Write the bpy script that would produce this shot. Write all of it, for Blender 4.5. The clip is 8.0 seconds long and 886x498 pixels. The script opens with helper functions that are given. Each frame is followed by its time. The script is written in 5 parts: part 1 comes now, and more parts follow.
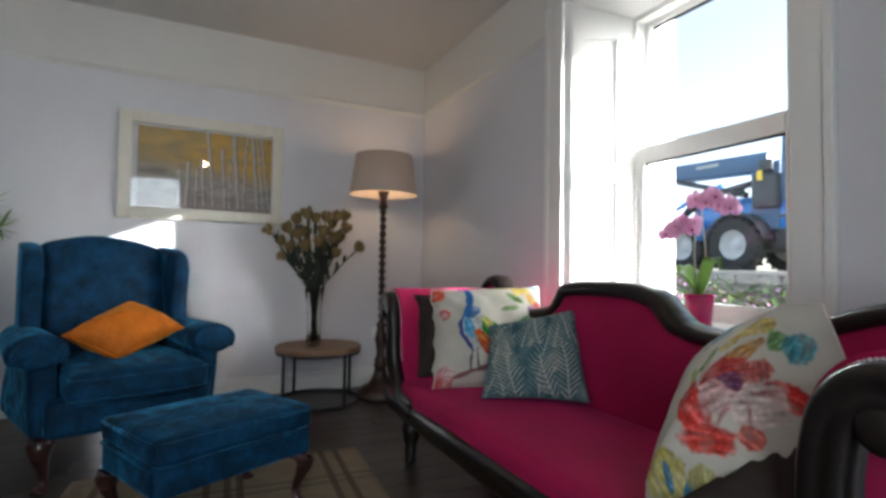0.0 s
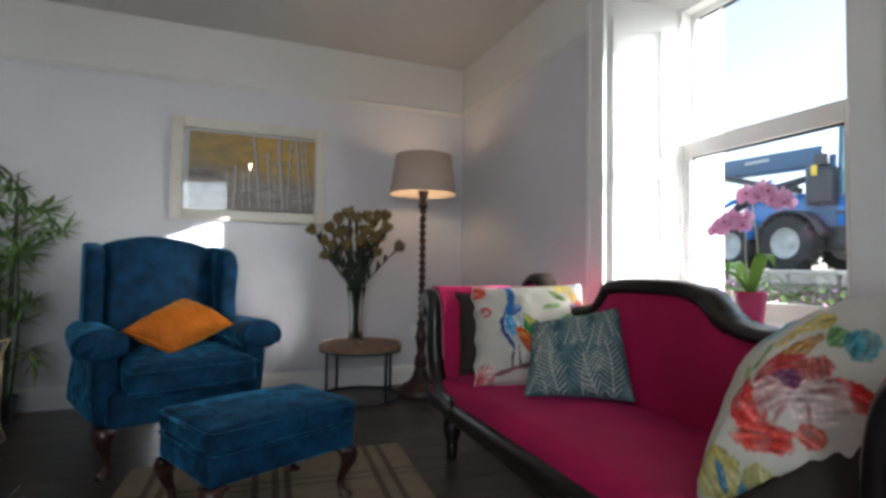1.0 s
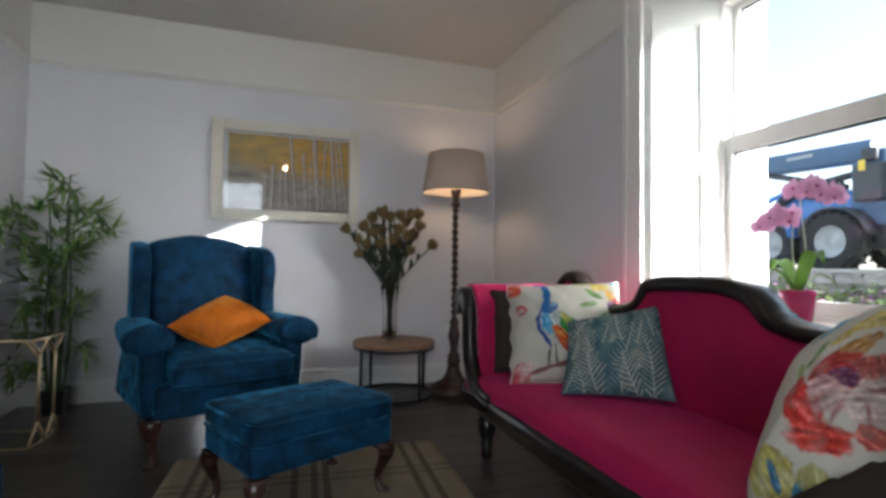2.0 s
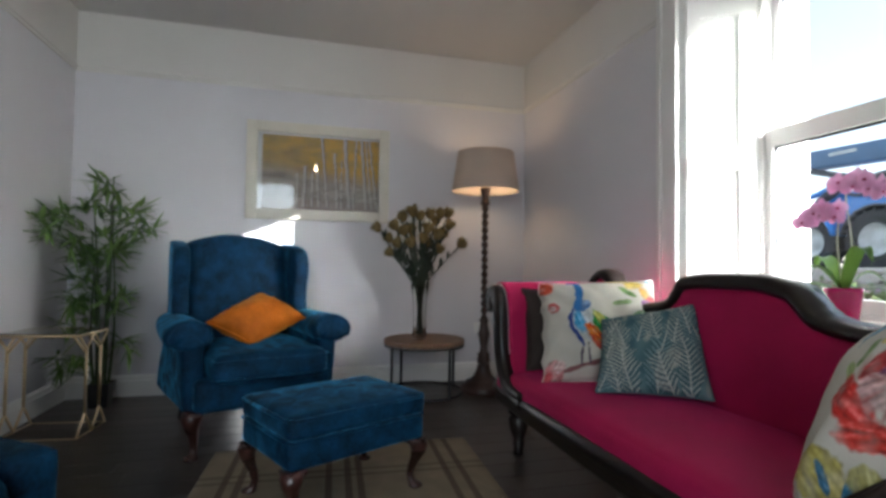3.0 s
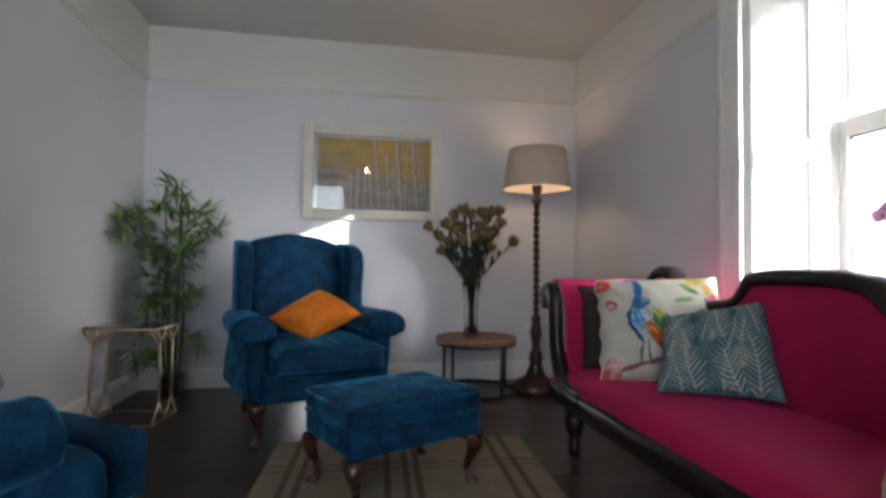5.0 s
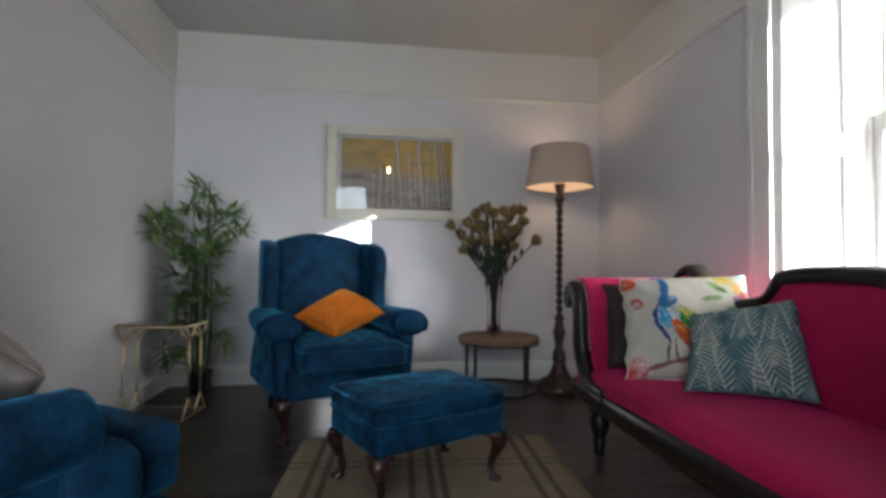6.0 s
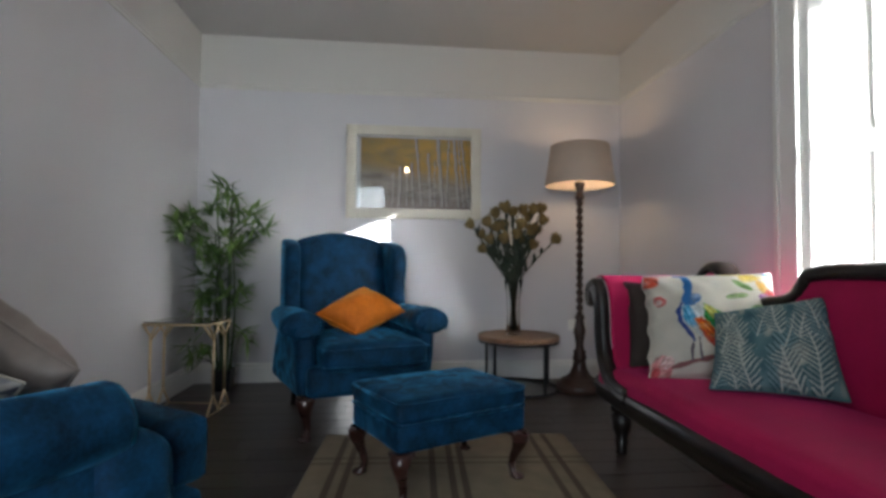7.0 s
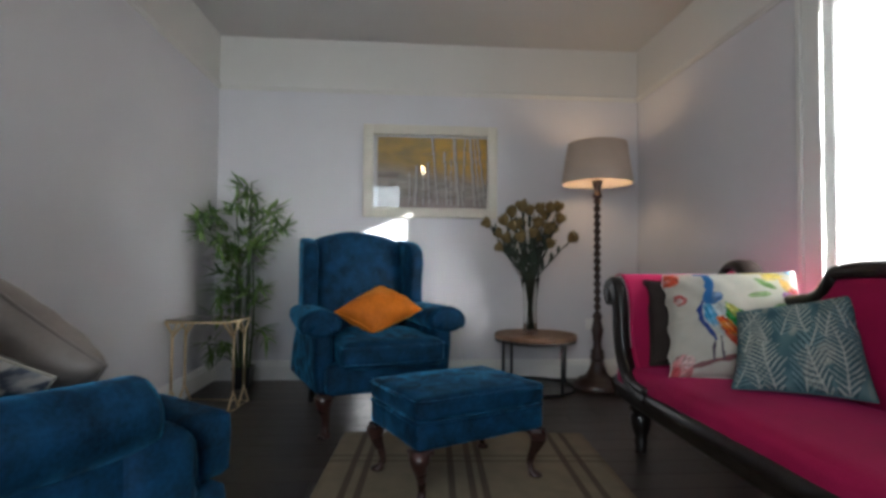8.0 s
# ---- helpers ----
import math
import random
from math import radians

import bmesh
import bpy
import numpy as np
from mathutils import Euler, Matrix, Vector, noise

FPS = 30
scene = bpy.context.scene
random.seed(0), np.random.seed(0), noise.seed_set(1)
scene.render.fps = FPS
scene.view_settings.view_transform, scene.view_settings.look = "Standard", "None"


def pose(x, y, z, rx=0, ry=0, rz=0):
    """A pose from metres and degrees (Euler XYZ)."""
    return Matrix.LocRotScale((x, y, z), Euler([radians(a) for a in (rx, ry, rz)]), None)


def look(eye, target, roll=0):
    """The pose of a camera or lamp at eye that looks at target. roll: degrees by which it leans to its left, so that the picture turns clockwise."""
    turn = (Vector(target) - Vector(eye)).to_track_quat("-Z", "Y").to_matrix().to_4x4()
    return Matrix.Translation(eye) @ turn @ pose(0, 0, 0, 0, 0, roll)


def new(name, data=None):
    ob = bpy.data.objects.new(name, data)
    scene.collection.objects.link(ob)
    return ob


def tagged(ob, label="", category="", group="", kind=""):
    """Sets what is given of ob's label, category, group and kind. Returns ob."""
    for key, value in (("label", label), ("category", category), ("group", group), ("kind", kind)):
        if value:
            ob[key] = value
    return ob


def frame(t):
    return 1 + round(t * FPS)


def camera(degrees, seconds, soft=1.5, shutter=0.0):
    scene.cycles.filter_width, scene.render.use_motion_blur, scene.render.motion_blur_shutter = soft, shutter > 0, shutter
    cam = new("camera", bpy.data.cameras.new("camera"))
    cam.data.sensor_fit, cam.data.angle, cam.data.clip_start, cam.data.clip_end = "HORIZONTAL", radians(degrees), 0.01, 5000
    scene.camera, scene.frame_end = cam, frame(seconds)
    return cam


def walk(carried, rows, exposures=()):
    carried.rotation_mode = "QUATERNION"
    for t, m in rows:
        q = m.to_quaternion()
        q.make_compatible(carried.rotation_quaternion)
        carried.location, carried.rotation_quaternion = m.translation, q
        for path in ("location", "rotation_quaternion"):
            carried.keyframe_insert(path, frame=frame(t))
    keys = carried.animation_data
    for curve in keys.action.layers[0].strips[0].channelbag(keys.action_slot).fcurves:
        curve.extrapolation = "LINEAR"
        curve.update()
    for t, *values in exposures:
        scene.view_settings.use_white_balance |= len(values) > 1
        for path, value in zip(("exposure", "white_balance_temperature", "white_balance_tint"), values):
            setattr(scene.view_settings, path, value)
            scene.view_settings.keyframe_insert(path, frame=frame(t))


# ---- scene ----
cam = camera(82.0, 8.0, soft=3.2)
PATH = [
    (0, (0.085, 0.09, 0.953), (0.956, 1.889, 1.023), 0.9),
    (0.5, (0.077, 0.087, 0.944), (0.876, 1.919, 1.015), 0.8),
    (1, (0.068, 0.087, 0.939), (0.804, 1.945, 1.01), 0.8),
    (1.5, (0.051, 0.09, 0.934), (0.733, 1.969, 1.004), 0.8),
    (3, (0.021, 0.089, 0.921), (0.548, 2.018, 0.986), 0.8),
    (3.5, (0.005, 0.085, 0.914), (0.484, 2.026, 0.98), 0.7),
    (4, (-0.006, 0.083, 0.911), (0.428, 2.034, 0.976), 0.7),
    (4.5, (-0.015, 0.082, 0.91), (0.378, 2.042, 0.973), 0.7),
    (6, (-0.032, 0.076, 0.897), (0.238, 2.056, 0.961), 0.6),
    (6.5, (-0.037, 0.075, 0.895), (0.196, 2.06, 0.956), 0.5),
    (7, (-0.044, 0.071, 0.887), (0.157, 2.06, 0.951), 0.5),
    (7.5, (-0.05, 0.071, 0.883), (0.124, 2.062, 0.947), 0.5),
    (8, (-0.058, 0.069, 0.881), (0.086, 2.063, 0.943), 0.5),
]
walk(cam, [(t, look(eye, target, roll)) for t, eye, target, roll in PATH], [(0, 2.28, 5900, 6), (8, 2.28, 5900, 6)])

# ---- light ----
world = bpy.data.worlds.new("sky")
scene.world = world
world.use_nodes = True
wn = world.node_tree
sky = wn.nodes.new("ShaderNodeTexSky")
sky.sky_type, sky.sun_disc = "NISHITA", False
SUN = Vector((-0.998, 1.0, -0.415)).normalized()
sky.sun_elevation = math.asin(-SUN.z)
sky.dust_density = 1.0
sky.sun_rotation = math.atan2(-SUN.x, -SUN.y)
# thin white haze over the blue
haze = wn.nodes.new("ShaderNodeHueSaturation")
haze.inputs["Saturation"].default_value = 0.5
wn.links.new(sky.outputs[0], haze.inputs["Color"])
wn.links.new(haze.outputs[0], wn.nodes["Background"].inputs[0])
wn.nodes["Background"].inputs[1].default_value = 0.1


def lamp(name, kind, m, energy, colour, **more):
    data = bpy.data.lights.new(name, kind)
    data.energy, data.color = energy, colour
    for key, value in more.items():
        setattr(data, key, value)
    ob = new(name, data)
    ob.matrix_world = m
    return ob


lamp("sun", "SUN", look((8, -6, 5), Vector((8, -6, 5)) + SUN), 5.0, (1.0, 0.96, 0.9), angle=radians(0.6))
# skylight in the opening of the window behind the camera, and the two lit lamps of the room
lamp("rear_window_light", "AREA", look((-0.70, -1.60, 1.22), (-1.7, 2, 0.5)), 7.0, (0.94, 0.97, 1.0), shape="RECTANGLE", size=1.14, size_y=2.2)
lamp("floor_lamp_light", "POINT", pose(1.315, 3.65, 1.69), 0.34, (1.0, 0.62, 0.36), shadow_soft_size=0.035)
lamp("pendant_light", "POINT", pose(0.15, 1.25, 2.13), 0.08, (1.0, 0.66, 0.38), shadow_soft_size=0.016)

# ---- materials ----


def mat(name, colour, rough=0.6, metal=0.0, var=0.1, scale=6.0, grain=60.0, bump=0.1, sheen=0.0, spec=0.5, coat=0.0, stretch=(1, 1, 1), tint=None, rand=0.0, nap=0.0):
    m = bpy.data.materials.new(name)
    m.use_nodes = True
    nt = m.node_tree
    N, L = nt.nodes, nt.links
    b = N["Principled BSDF"]
    b.inputs["Roughness"].default_value = rough
    b.inputs["Metallic"].default_value = metal
    b.inputs["Specular IOR Level"].default_value = spec
    b.inputs["Coat Weight"].default_value = coat
    b.inputs["Coat Roughness"].default_value = 0.12
    if sheen:
        b.inputs["Sheen Weight"].default_value = sheen
        b.inputs["Sheen Roughness"].default_value = 0.35
        b.inputs["Sheen Tint"].default_value = (*(tint or colour), 1)
    co = N.new("ShaderNodeTexCoord")
    mp = N.new("ShaderNodeMapping")
    mp.inputs["Scale"].default_value = stretch
    L.new(co.outputs["Object"], mp.inputs[0])
    n1 = N.new("ShaderNodeTexNoise")
    n1.inputs["Scale"].default_value, n1.inputs["Detail"].default_value = scale, 5
    n2 = N.new("ShaderNodeTexNoise")
    n2.inputs["Scale"].default_value, n2.inputs["Detail"].default_value = grain, 6
    for n in (n1, n2):
        L.new(mp.outputs[0], n.inputs["Vector"])
    add = N.new("ShaderNodeMath")
    add.operation = "MULTIPLY_ADD"
    L.new(n1.outputs[0], add.inputs[0])
    add.inputs[1].default_value = 0.65
    mul = N.new("ShaderNodeMath")
    mul.operation = "MULTIPLY"
    L.new(n2.outputs[0], mul.inputs[0])
    mul.inputs[1].default_value = 0.35
    L.new(mul.outputs[0], add.inputs[2])
    fac = add.outputs[0]
    if rand:
        info = N.new("ShaderNodeObjectInfo")
        ma = N.new("ShaderNodeMath")
        ma.operation = "MULTIPLY_ADD"
        L.new(info.outputs["Random"], ma.inputs[0])
        ma.inputs[1].default_value = rand
        L.new(fac, ma.inputs[2])
        fac = ma.outputs[0]
    ramp = N.new("ShaderNodeValToRGB")
    ramp.color_ramp.elements[0].position, ramp.color_ramp.elements[1].position = 0.3, 0.7 + rand
    ramp.color_ramp.elements[0].color = (*[c * (1 - var) for c in colour], 1)
    ramp.color_ramp.elements[1].color = (*[min(1, c * (1 + var)) for c in colour], 1)
    L.new(fac, ramp.inputs[0])
    L.new(ramp.outputs[0], b.inputs["Base Color"])
    rr = N.new("ShaderNodeMapRange")
    rr.inputs["To Min"].default_value, rr.inputs["To Max"].default_value = max(0.02, rough - 0.08), min(1, rough + 0.08)
    L.new(n1.outputs[0], rr.inputs[0])
    L.new(rr.outputs[0], b.inputs["Roughness"])
    if bump:
        bp = N.new("ShaderNodeBump")
        bp.inputs["Strength"].default_value, bp.inputs["Distance"].default_value = bump, 0.004
        L.new(n2.outputs[0], bp.inputs["Height"])
        L.new(bp.outputs[0], b.inputs["Normal"])
        if nap:
            # brushed patches in the pile
            n3 = N.new("ShaderNodeTexNoise")
            n3.inputs["Scale"].default_value, n3.inputs["Detail"].default_value, n3.inputs["Distortion"].default_value = 13, 7, 1.0
            L.new(mp.outputs[0], n3.inputs["Vector"])
            mr = N.new("ShaderNodeMapRange")
            mr.inputs["From Min"].default_value, mr.inputs["From Max"].default_value = 0.4, 0.65
            mr.inputs["To Min"].default_value, mr.inputs["To Max"].default_value = 0.05, nap
            L.new(n3.outputs[0], mr.inputs[0])
            L.new(mr.outputs[0], b.inputs["Sheen Weight"])
    return m


def glass(name, colour=(1, 1, 1), rough=0.0, ior=1.45):
    m = bpy.data.materials.new(name)
    m.use_nodes = True
    b = m.node_tree.nodes["Principled BSDF"]
    b.inputs["Base Color"].default_value = (*colour, 1)
    b.inputs["Roughness"].default_value = rough
    b.inputs["IOR"].default_value = ior
    b.inputs["Transmission Weight"].default_value = 1
    return m


def glow(name, colour, power):
    m = bpy.data.materials.new(name)
    m.use_nodes = True
    b = m.node_tree.nodes["Principled BSDF"]
    b.inputs["Base Color"].default_value = (*colour, 1)
    b.inputs["Emission Color"].default_value = (*colour, 1)
    b.inputs["Emission Strength"].default_value = power
    return m


M_WALL = mat("wall_paint", (0.67, 0.655, 0.675), 0.75, var=0.035, scale=1.3, grain=180, bump=0.12)
M_WHITE = mat("white_gloss", (0.78, 0.77, 0.74), 0.4, var=0.02, scale=2, grain=90, bump=0.05)
M_CEIL = mat("ceiling_paint", (0.62, 0.6, 0.575), 0.85, var=0.03, scale=1.5, grain=150, bump=0.15)
M_FRIEZE = mat("frieze_paint", (0.7, 0.68, 0.64), 0.8, var=0.03, scale=1.5, grain=150, bump=0.12)
M_PLANK = mat("dark_oak", (0.045, 0.036, 0.031), 0.34, var=0.5, scale=3, grain=26, bump=0.25, stretch=(0.6, 6, 6), rand=0.35)
M_BLUE = mat("blue_velvet", (0.004, 0.031, 0.074), 0.7, var=0.75, scale=11, grain=90, bump=0.2, sheen=0.4, spec=0.15, tint=(0.07, 0.36, 0.64), nap=1.3)
M_PINK = mat("magenta_velvet", (0.33, 0.007, 0.062), 0.75, var=0.22, scale=5, grain=220, bump=0.2, sheen=0.4, spec=0.2, tint=(0.9, 0.1, 0.35))
M_GOLDCUSH = mat("ochre_velvet", (0.5, 0.13, 0.007), 0.65, var=0.32, scale=8, grain=60, bump=0.2, sheen=0.7, spec=0.2, tint=(1, 0.5, 0.1))
M_MAHOG = mat("mahogany", (0.035, 0.012, 0.009), 0.28, var=0.5, scale=5, grain=40, bump=0.1, coat=0.5, stretch=(1, 1, 4))
M_DARKWOOD = mat("dark_polished_wood", (0.009, 0.006, 0.005), 0.32, var=0.5, scale=5, grain=40, bump=0.1, coat=0.15, spec=0.35)
M_LAMPWOOD = mat("barley_wood", (0.042, 0.02, 0.014), 0.4, var=0.4, scale=8, grain=60, bump=0.2, coat=0.2)
M_TABLETOP = mat("rustic_wood", (0.2, 0.11, 0.06), 0.55, var=0.4, scale=5, grain=45, bump=0.3, stretch=(1, 7, 1))
M_BLACK = mat("black_metal", (0.03, 0.03, 0.032), 0.5, metal=0.5, var=0.2, scale=20)
M_BRASS = mat("brass", (0.8, 0.64, 0.4), 0.35, metal=1.0, var=0.1, scale=20, bump=0.02)
M_GLASS = glass("clear_glass")
M_VASE = glass("thin_glass", (0.96, 0.98, 0.97), 0.0, 1.1)
M_LEAF = mat("leaf_green", (0.075, 0.14, 0.032), 0.5, var=0.5, scale=9, grain=40, bump=0.1, rand=0.0)
M_STEM = mat("bamboo_stem", (0.05, 0.08, 0.03), 0.5, var=0.4, scale=10)
M_POT = mat("black_pot", (0.015, 0.015, 0.016), 0.45, var=0.2, scale=10)
M_CREAM = mat("cream_frame", (0.66, 0.62, 0.53), 0.45, var=0.05, scale=6, bump=0.08)
M_MOUNT = mat("mount_card", (0.75, 0.75, 0.74), 0.9, var=0.02, scale=9)
M_GREYSATIN = mat("grey_satin", (0.3, 0.26, 0.235), 0.35, var=0.15, scale=6, grain=40, bump=0.2, sheen=0.3)


# ---- mesh helpers ----


def part(name, bm, material, parent, label="", smooth=True):
    me = bpy.data.meshes.new(name)
    bmesh.ops.recalc_face_normals(bm, faces=bm.faces)
    for f in bm.faces:
        f.smooth = smooth
    bm.to_mesh(me)
    bm.free()
    me.materials.append(material)
    ob = new(name, me)
    if parent is not None:
        ob.parent = parent
    return tagged(ob, label)


def thing(name, m, label, category, group=""):
    ob = new(name)
    ob.empty_display_size = 0.05
    ob.matrix_world = m
    return tagged(ob, label, category, group)


def box(bm, lo, hi, bevel=0.0, seg=2, m=None):
    lo, hi = Vector(lo), Vector(hi)
    g = bmesh.ops.create_cube(bm, size=1.0)
    vs = g["verts"]
    for v in vs:
        v.co = Vector(((lo[i] + hi[i]) / 2 + v.co[i] * (hi[i] - lo[i]) for i in range(3)))
    if bevel:
        es = list({e for v in vs for e in v.link_edges})
        r = bmesh.ops.bevel(bm, geom=es, offset=bevel, segments=seg, affect="EDGES", profile=0.5)
        vs = list({v for f in r["faces"] for v in f.verts} | {v for v in vs if v.is_valid})
    if m is not None:
        bmesh.ops.transform(bm, matrix=m, verts=[v for v in vs if v.is_valid])
    return bm


def boxed(lo, hi, bevel=0.0, seg=2, m=None):
    return box(bmesh.new(), lo, hi, bevel, seg, m)


def loft(bm, rings, closed=True, caps=True):
    rows = [[bm.verts.new(p) for p in r] for r in rings]
    n = len(rows[0])
    for a, b in zip(rows, rows[1:]):
        for i in range(n if closed else n - 1):
            j = (i + 1) % n
            bm.faces.new((a[i], a[j], b[j], b[i]))
    if caps and closed:
        bm.faces.new(rows[0])
        bm.faces.new(rows[-1])
    return bm


def lathe(bm, profile, n=24, at=(0, 0, 0)):
    return loft(bm, [[(at[0] + r * math.cos(2 * math.pi * i / n), at[1] + r * math.sin(2 * math.pi * i / n), at[2] + z) for i in range(n)] for r, z in profile])


def tube(bm, pts, radius, n=10):
    pts = [Vector(p) for p in pts]
    rings, up = [], Vector((0.123, 0.345, 0.93)).normalized()
    for i, p in enumerate(pts):
        d = (pts[min(i + 1, len(pts) - 1)] - pts[max(i - 1, 0)]).normalized()
        if abs(d.dot(up)) > 0.98:
            up = Vector((1, 0.1, 0)).normalized()
        s = d.cross(up).normalized()
        w = s.cross(d).normalized()
        r = radius(i / (len(pts) - 1)) if callable(radius) else radius
        rings.append([p + s * r * math.cos(a) + w * r * math.sin(a) for a in (2 * math.pi * k / n for k in range(n))])
        up = w
    return loft(bm, rings)


def smooth_line(pts, n=8):
    """Catmull-Rom through the points."""
    pts = [Vector(p) for p in pts]
    out = []
    for i in range(len(pts) - 1):
        p0, p1, p2, p3 = pts[max(i - 1, 0)], pts[i], pts[i + 1], pts[min(i + 2, len(pts) - 1)]
        for k in range(n):
            t = k / n
            out.append(0.5 * (2 * p1 + (p2 - p0) * t + (2 * p0 - 5 * p1 + 4 * p2 - p3) * t * t + (3 * p1 - p0 - 3 * p2 + p3) * t ** 3))
    return out + [pts[-1]]


def soft_box(lo, hi, r=0.03, n=14, bulge=(0, 0, 0), wob=0.004, warp=None):
    """An upholstered block: rounded edges, puffed faces, slight unevenness."""
    bm = bmesh.new()
    lo, hi = Vector(lo), Vector(hi)
    c, h = (lo + hi) / 2, (hi - lo) / 2
    bmesh.ops.create_cube(bm, size=2.0)
    bmesh.ops.subdivide_edges(bm, edges=bm.edges[:], cuts=n, use_grid_fill=True)
    for v in bm.verts:
        u = v.co.copy()
        q = Vector((math.copysign(1 - (1 - abs(u[i])) ** 1.6, u[i]) for i in range(3)))
        p = Vector((q[i] * h[i] for i in range(3)))
        core = Vector((max(-(h[i] - r), min(h[i] - r, p[i])) for i in range(3)))
        d = p - core
        if d.length > 1e-9:
            p = core + d.normalized() * min(r, d.length) if d.length > r else p
        for i in range(3):
            j, k = (i + 1) % 3, (i + 2) % 3
            p[i] += bulge[i] * q[i] * (1 - q[j] ** 2) * (1 - q[k] ** 2)
        if wob:
            p += wob * noise.noise_vector((p + c) * 7.0)
        if warp:
            p = warp(p)
        v.co = p + c
    return bm


def cushion(w, h, t, n=26, pinch=0.07, seed=0, slump=0.0):
    """A stuffed square cushion in the xz plane, front towards -y."""
    bm = bmesh.new()
    rows = {}
    for side in (-1, 1):
        for i in range(n + 1):
            for j in range(n + 1):
                u, v = 2 * i / n - 1, 2 * j / n - 1
                edge = (1 - u * u) * (1 - v * v)
                th = t / 2 * max(0.0, edge) ** 0.42
                if side == 1 and (i in (0, n) or j in (0, n)):
                    continue
                x = u * w / 2 * (1 - pinch * (1 - v * v))
                z = v * h / 2 * (1 - pinch * (1 - u * u))
                wr = noise.noise(Vector((x * 9 + seed, z * 9, side))) * 0.012 * edge ** 0.5
                wr += math.sin(14 * (abs(u) - abs(v)) + seed) * 0.004 * (1 - edge) * min(1.0, edge * 4)
                rows[(side, i, j)] = bm.verts.new((x, side * (th + wr) + slump * (1 - v) ** 2 * 0.1, z + slump * -0.03 * (1 - abs(u))))
    for side in (-1, 1):
        g = lambda i, j: rows.get((side, i, j)) or rows[(-1, i, j)]
        for i in range(n):
            for j in range(n):
                bm.faces.new((g(i, j), g(i + 1, j), g(i + 1, j + 1), g(i, j + 1)))
    return bm


def piping(w, h, n=26, pinch=0.07, r=0.005, slump=0.0):
    pts = []
    for k in range(4 * n):
        s, f = k // n, 2 * (k % n) / n - 1
        u, v = [(f, -1), (1, f), (-f, 1), (-1, -f)][s]
        pts.append((u * w / 2 * (1 - pinch * (1 - v * v)), slump * (1 - v) ** 2 * 0.1, v * h / 2 * (1 - pinch * (1 - u * u)) + slump * -0.03 * (1 - abs(u))))
    return tube(bmesh.new(), pts + [pts[0]], r, 6)


def frame_of(centre, right, up):
    """A pose with local x along right and z near up; its front (-y) follows."""
    x = Vector(right).normalized()
    y = Vector(up).cross(x).normalized()
    z = x.cross(y)
    m = Matrix((x, y, z)).transposed().to_4x4()
    return Matrix.Translation(centre) @ m


# ---- the room ----
X0, X1, Y0, Y1, H, RAIL = -1.495, 1.80, -1.5, 4.04, 2.62, 2.23
WX, WY0, WY1, WZ0, WZ1 = 2.10, 1.205, 2.02, 0.74, 2.26   # the sash window's frame
JY0, JY1, JZ1 = 1.062, 2.195, 2.36                        # its opening on the room's side
OUT = 2.38                                                # outer face of the wall


def structure(name, bm, material, label, smooth=False):
    ob = part(name, bm, material, None, "", smooth)
    return tagged(ob, label, name.split("_")[0], kind="structure")


b = boxed((X0 - 0.1, Y0 - 0.1, -0.14), (X1 + 0.2, Y1 + 0.2, -0.012))
floor = structure("floor", b, M_PLANK, "dark brown wooden plank floor with a low sheen")
structure("ceiling", boxed((X0 - 0.2, Y0 - 0.3, H), (OUT, Y1 + 0.2, H + 0.2)), M_CEIL, "plain white painted ceiling")
structure("wall_north", boxed((X0 - 0.2, Y1, -0.1), (OUT, Y1 + 0.2, H)), M_WALL, "pale lilac-grey painted wall")
structure("wall_west", boxed((X0 - 0.2, Y0 - 0.2, -0.1), (X0, Y1, H)), M_WALL, "pale lilac-grey painted wall")
# south wall with its own window
SW = (-1.32, -0.10, 0.12, 2.37)
b = bmesh.new()
box(b, (X0, Y0 - 0.2, -0.1), (SW[0], Y0, H))
box(b, (SW[1], Y0 - 0.2, -0.1), (OUT, Y0, H))
box(b, (SW[0], Y0 - 0.2, -0.1), (SW[1], Y0, SW[2]))
box(b, (SW[0], Y0 - 0.2, SW[3]), (SW[1], Y0, H))
structure("wall_south", b, M_WALL, "pale lilac-grey painted wall with a window")
# added unseen wall outside, beside the rear window, that blocks the sun there
structure("wall_wing", boxed((0.35, Y0 - 4.2, -0.6), (0.6, Y0 - 0.2, 3.6)), M_WALL, "plain wall added out of view to keep sun off the rear window")
# east wall, with splayed window opening
b = bmesh.new()
box(b, (X1, Y0, -0.1), (OUT, JY0 - 0.006, H))
box(b, (X1, JY1 + 0.006, -0.1), (OUT, Y1, H))
box(b, (X1, JY0 - 0.006, -0.1), (OUT, JY1 + 0.006, WZ0 - 0.04))
box(b, (X1, JY0 - 0.006, JZ1 + 0.006), (OUT, JY1 + 0.006, H))
wall_east = structure("wall_east", b, M_WALL, "pale lilac-grey painted wall round a deep sash window")


def prism(bm, poly, z0, z1):
    return loft(bm, [[(x, y, z0) for x, y in poly], [(x, y, z1) for x, y in poly]])


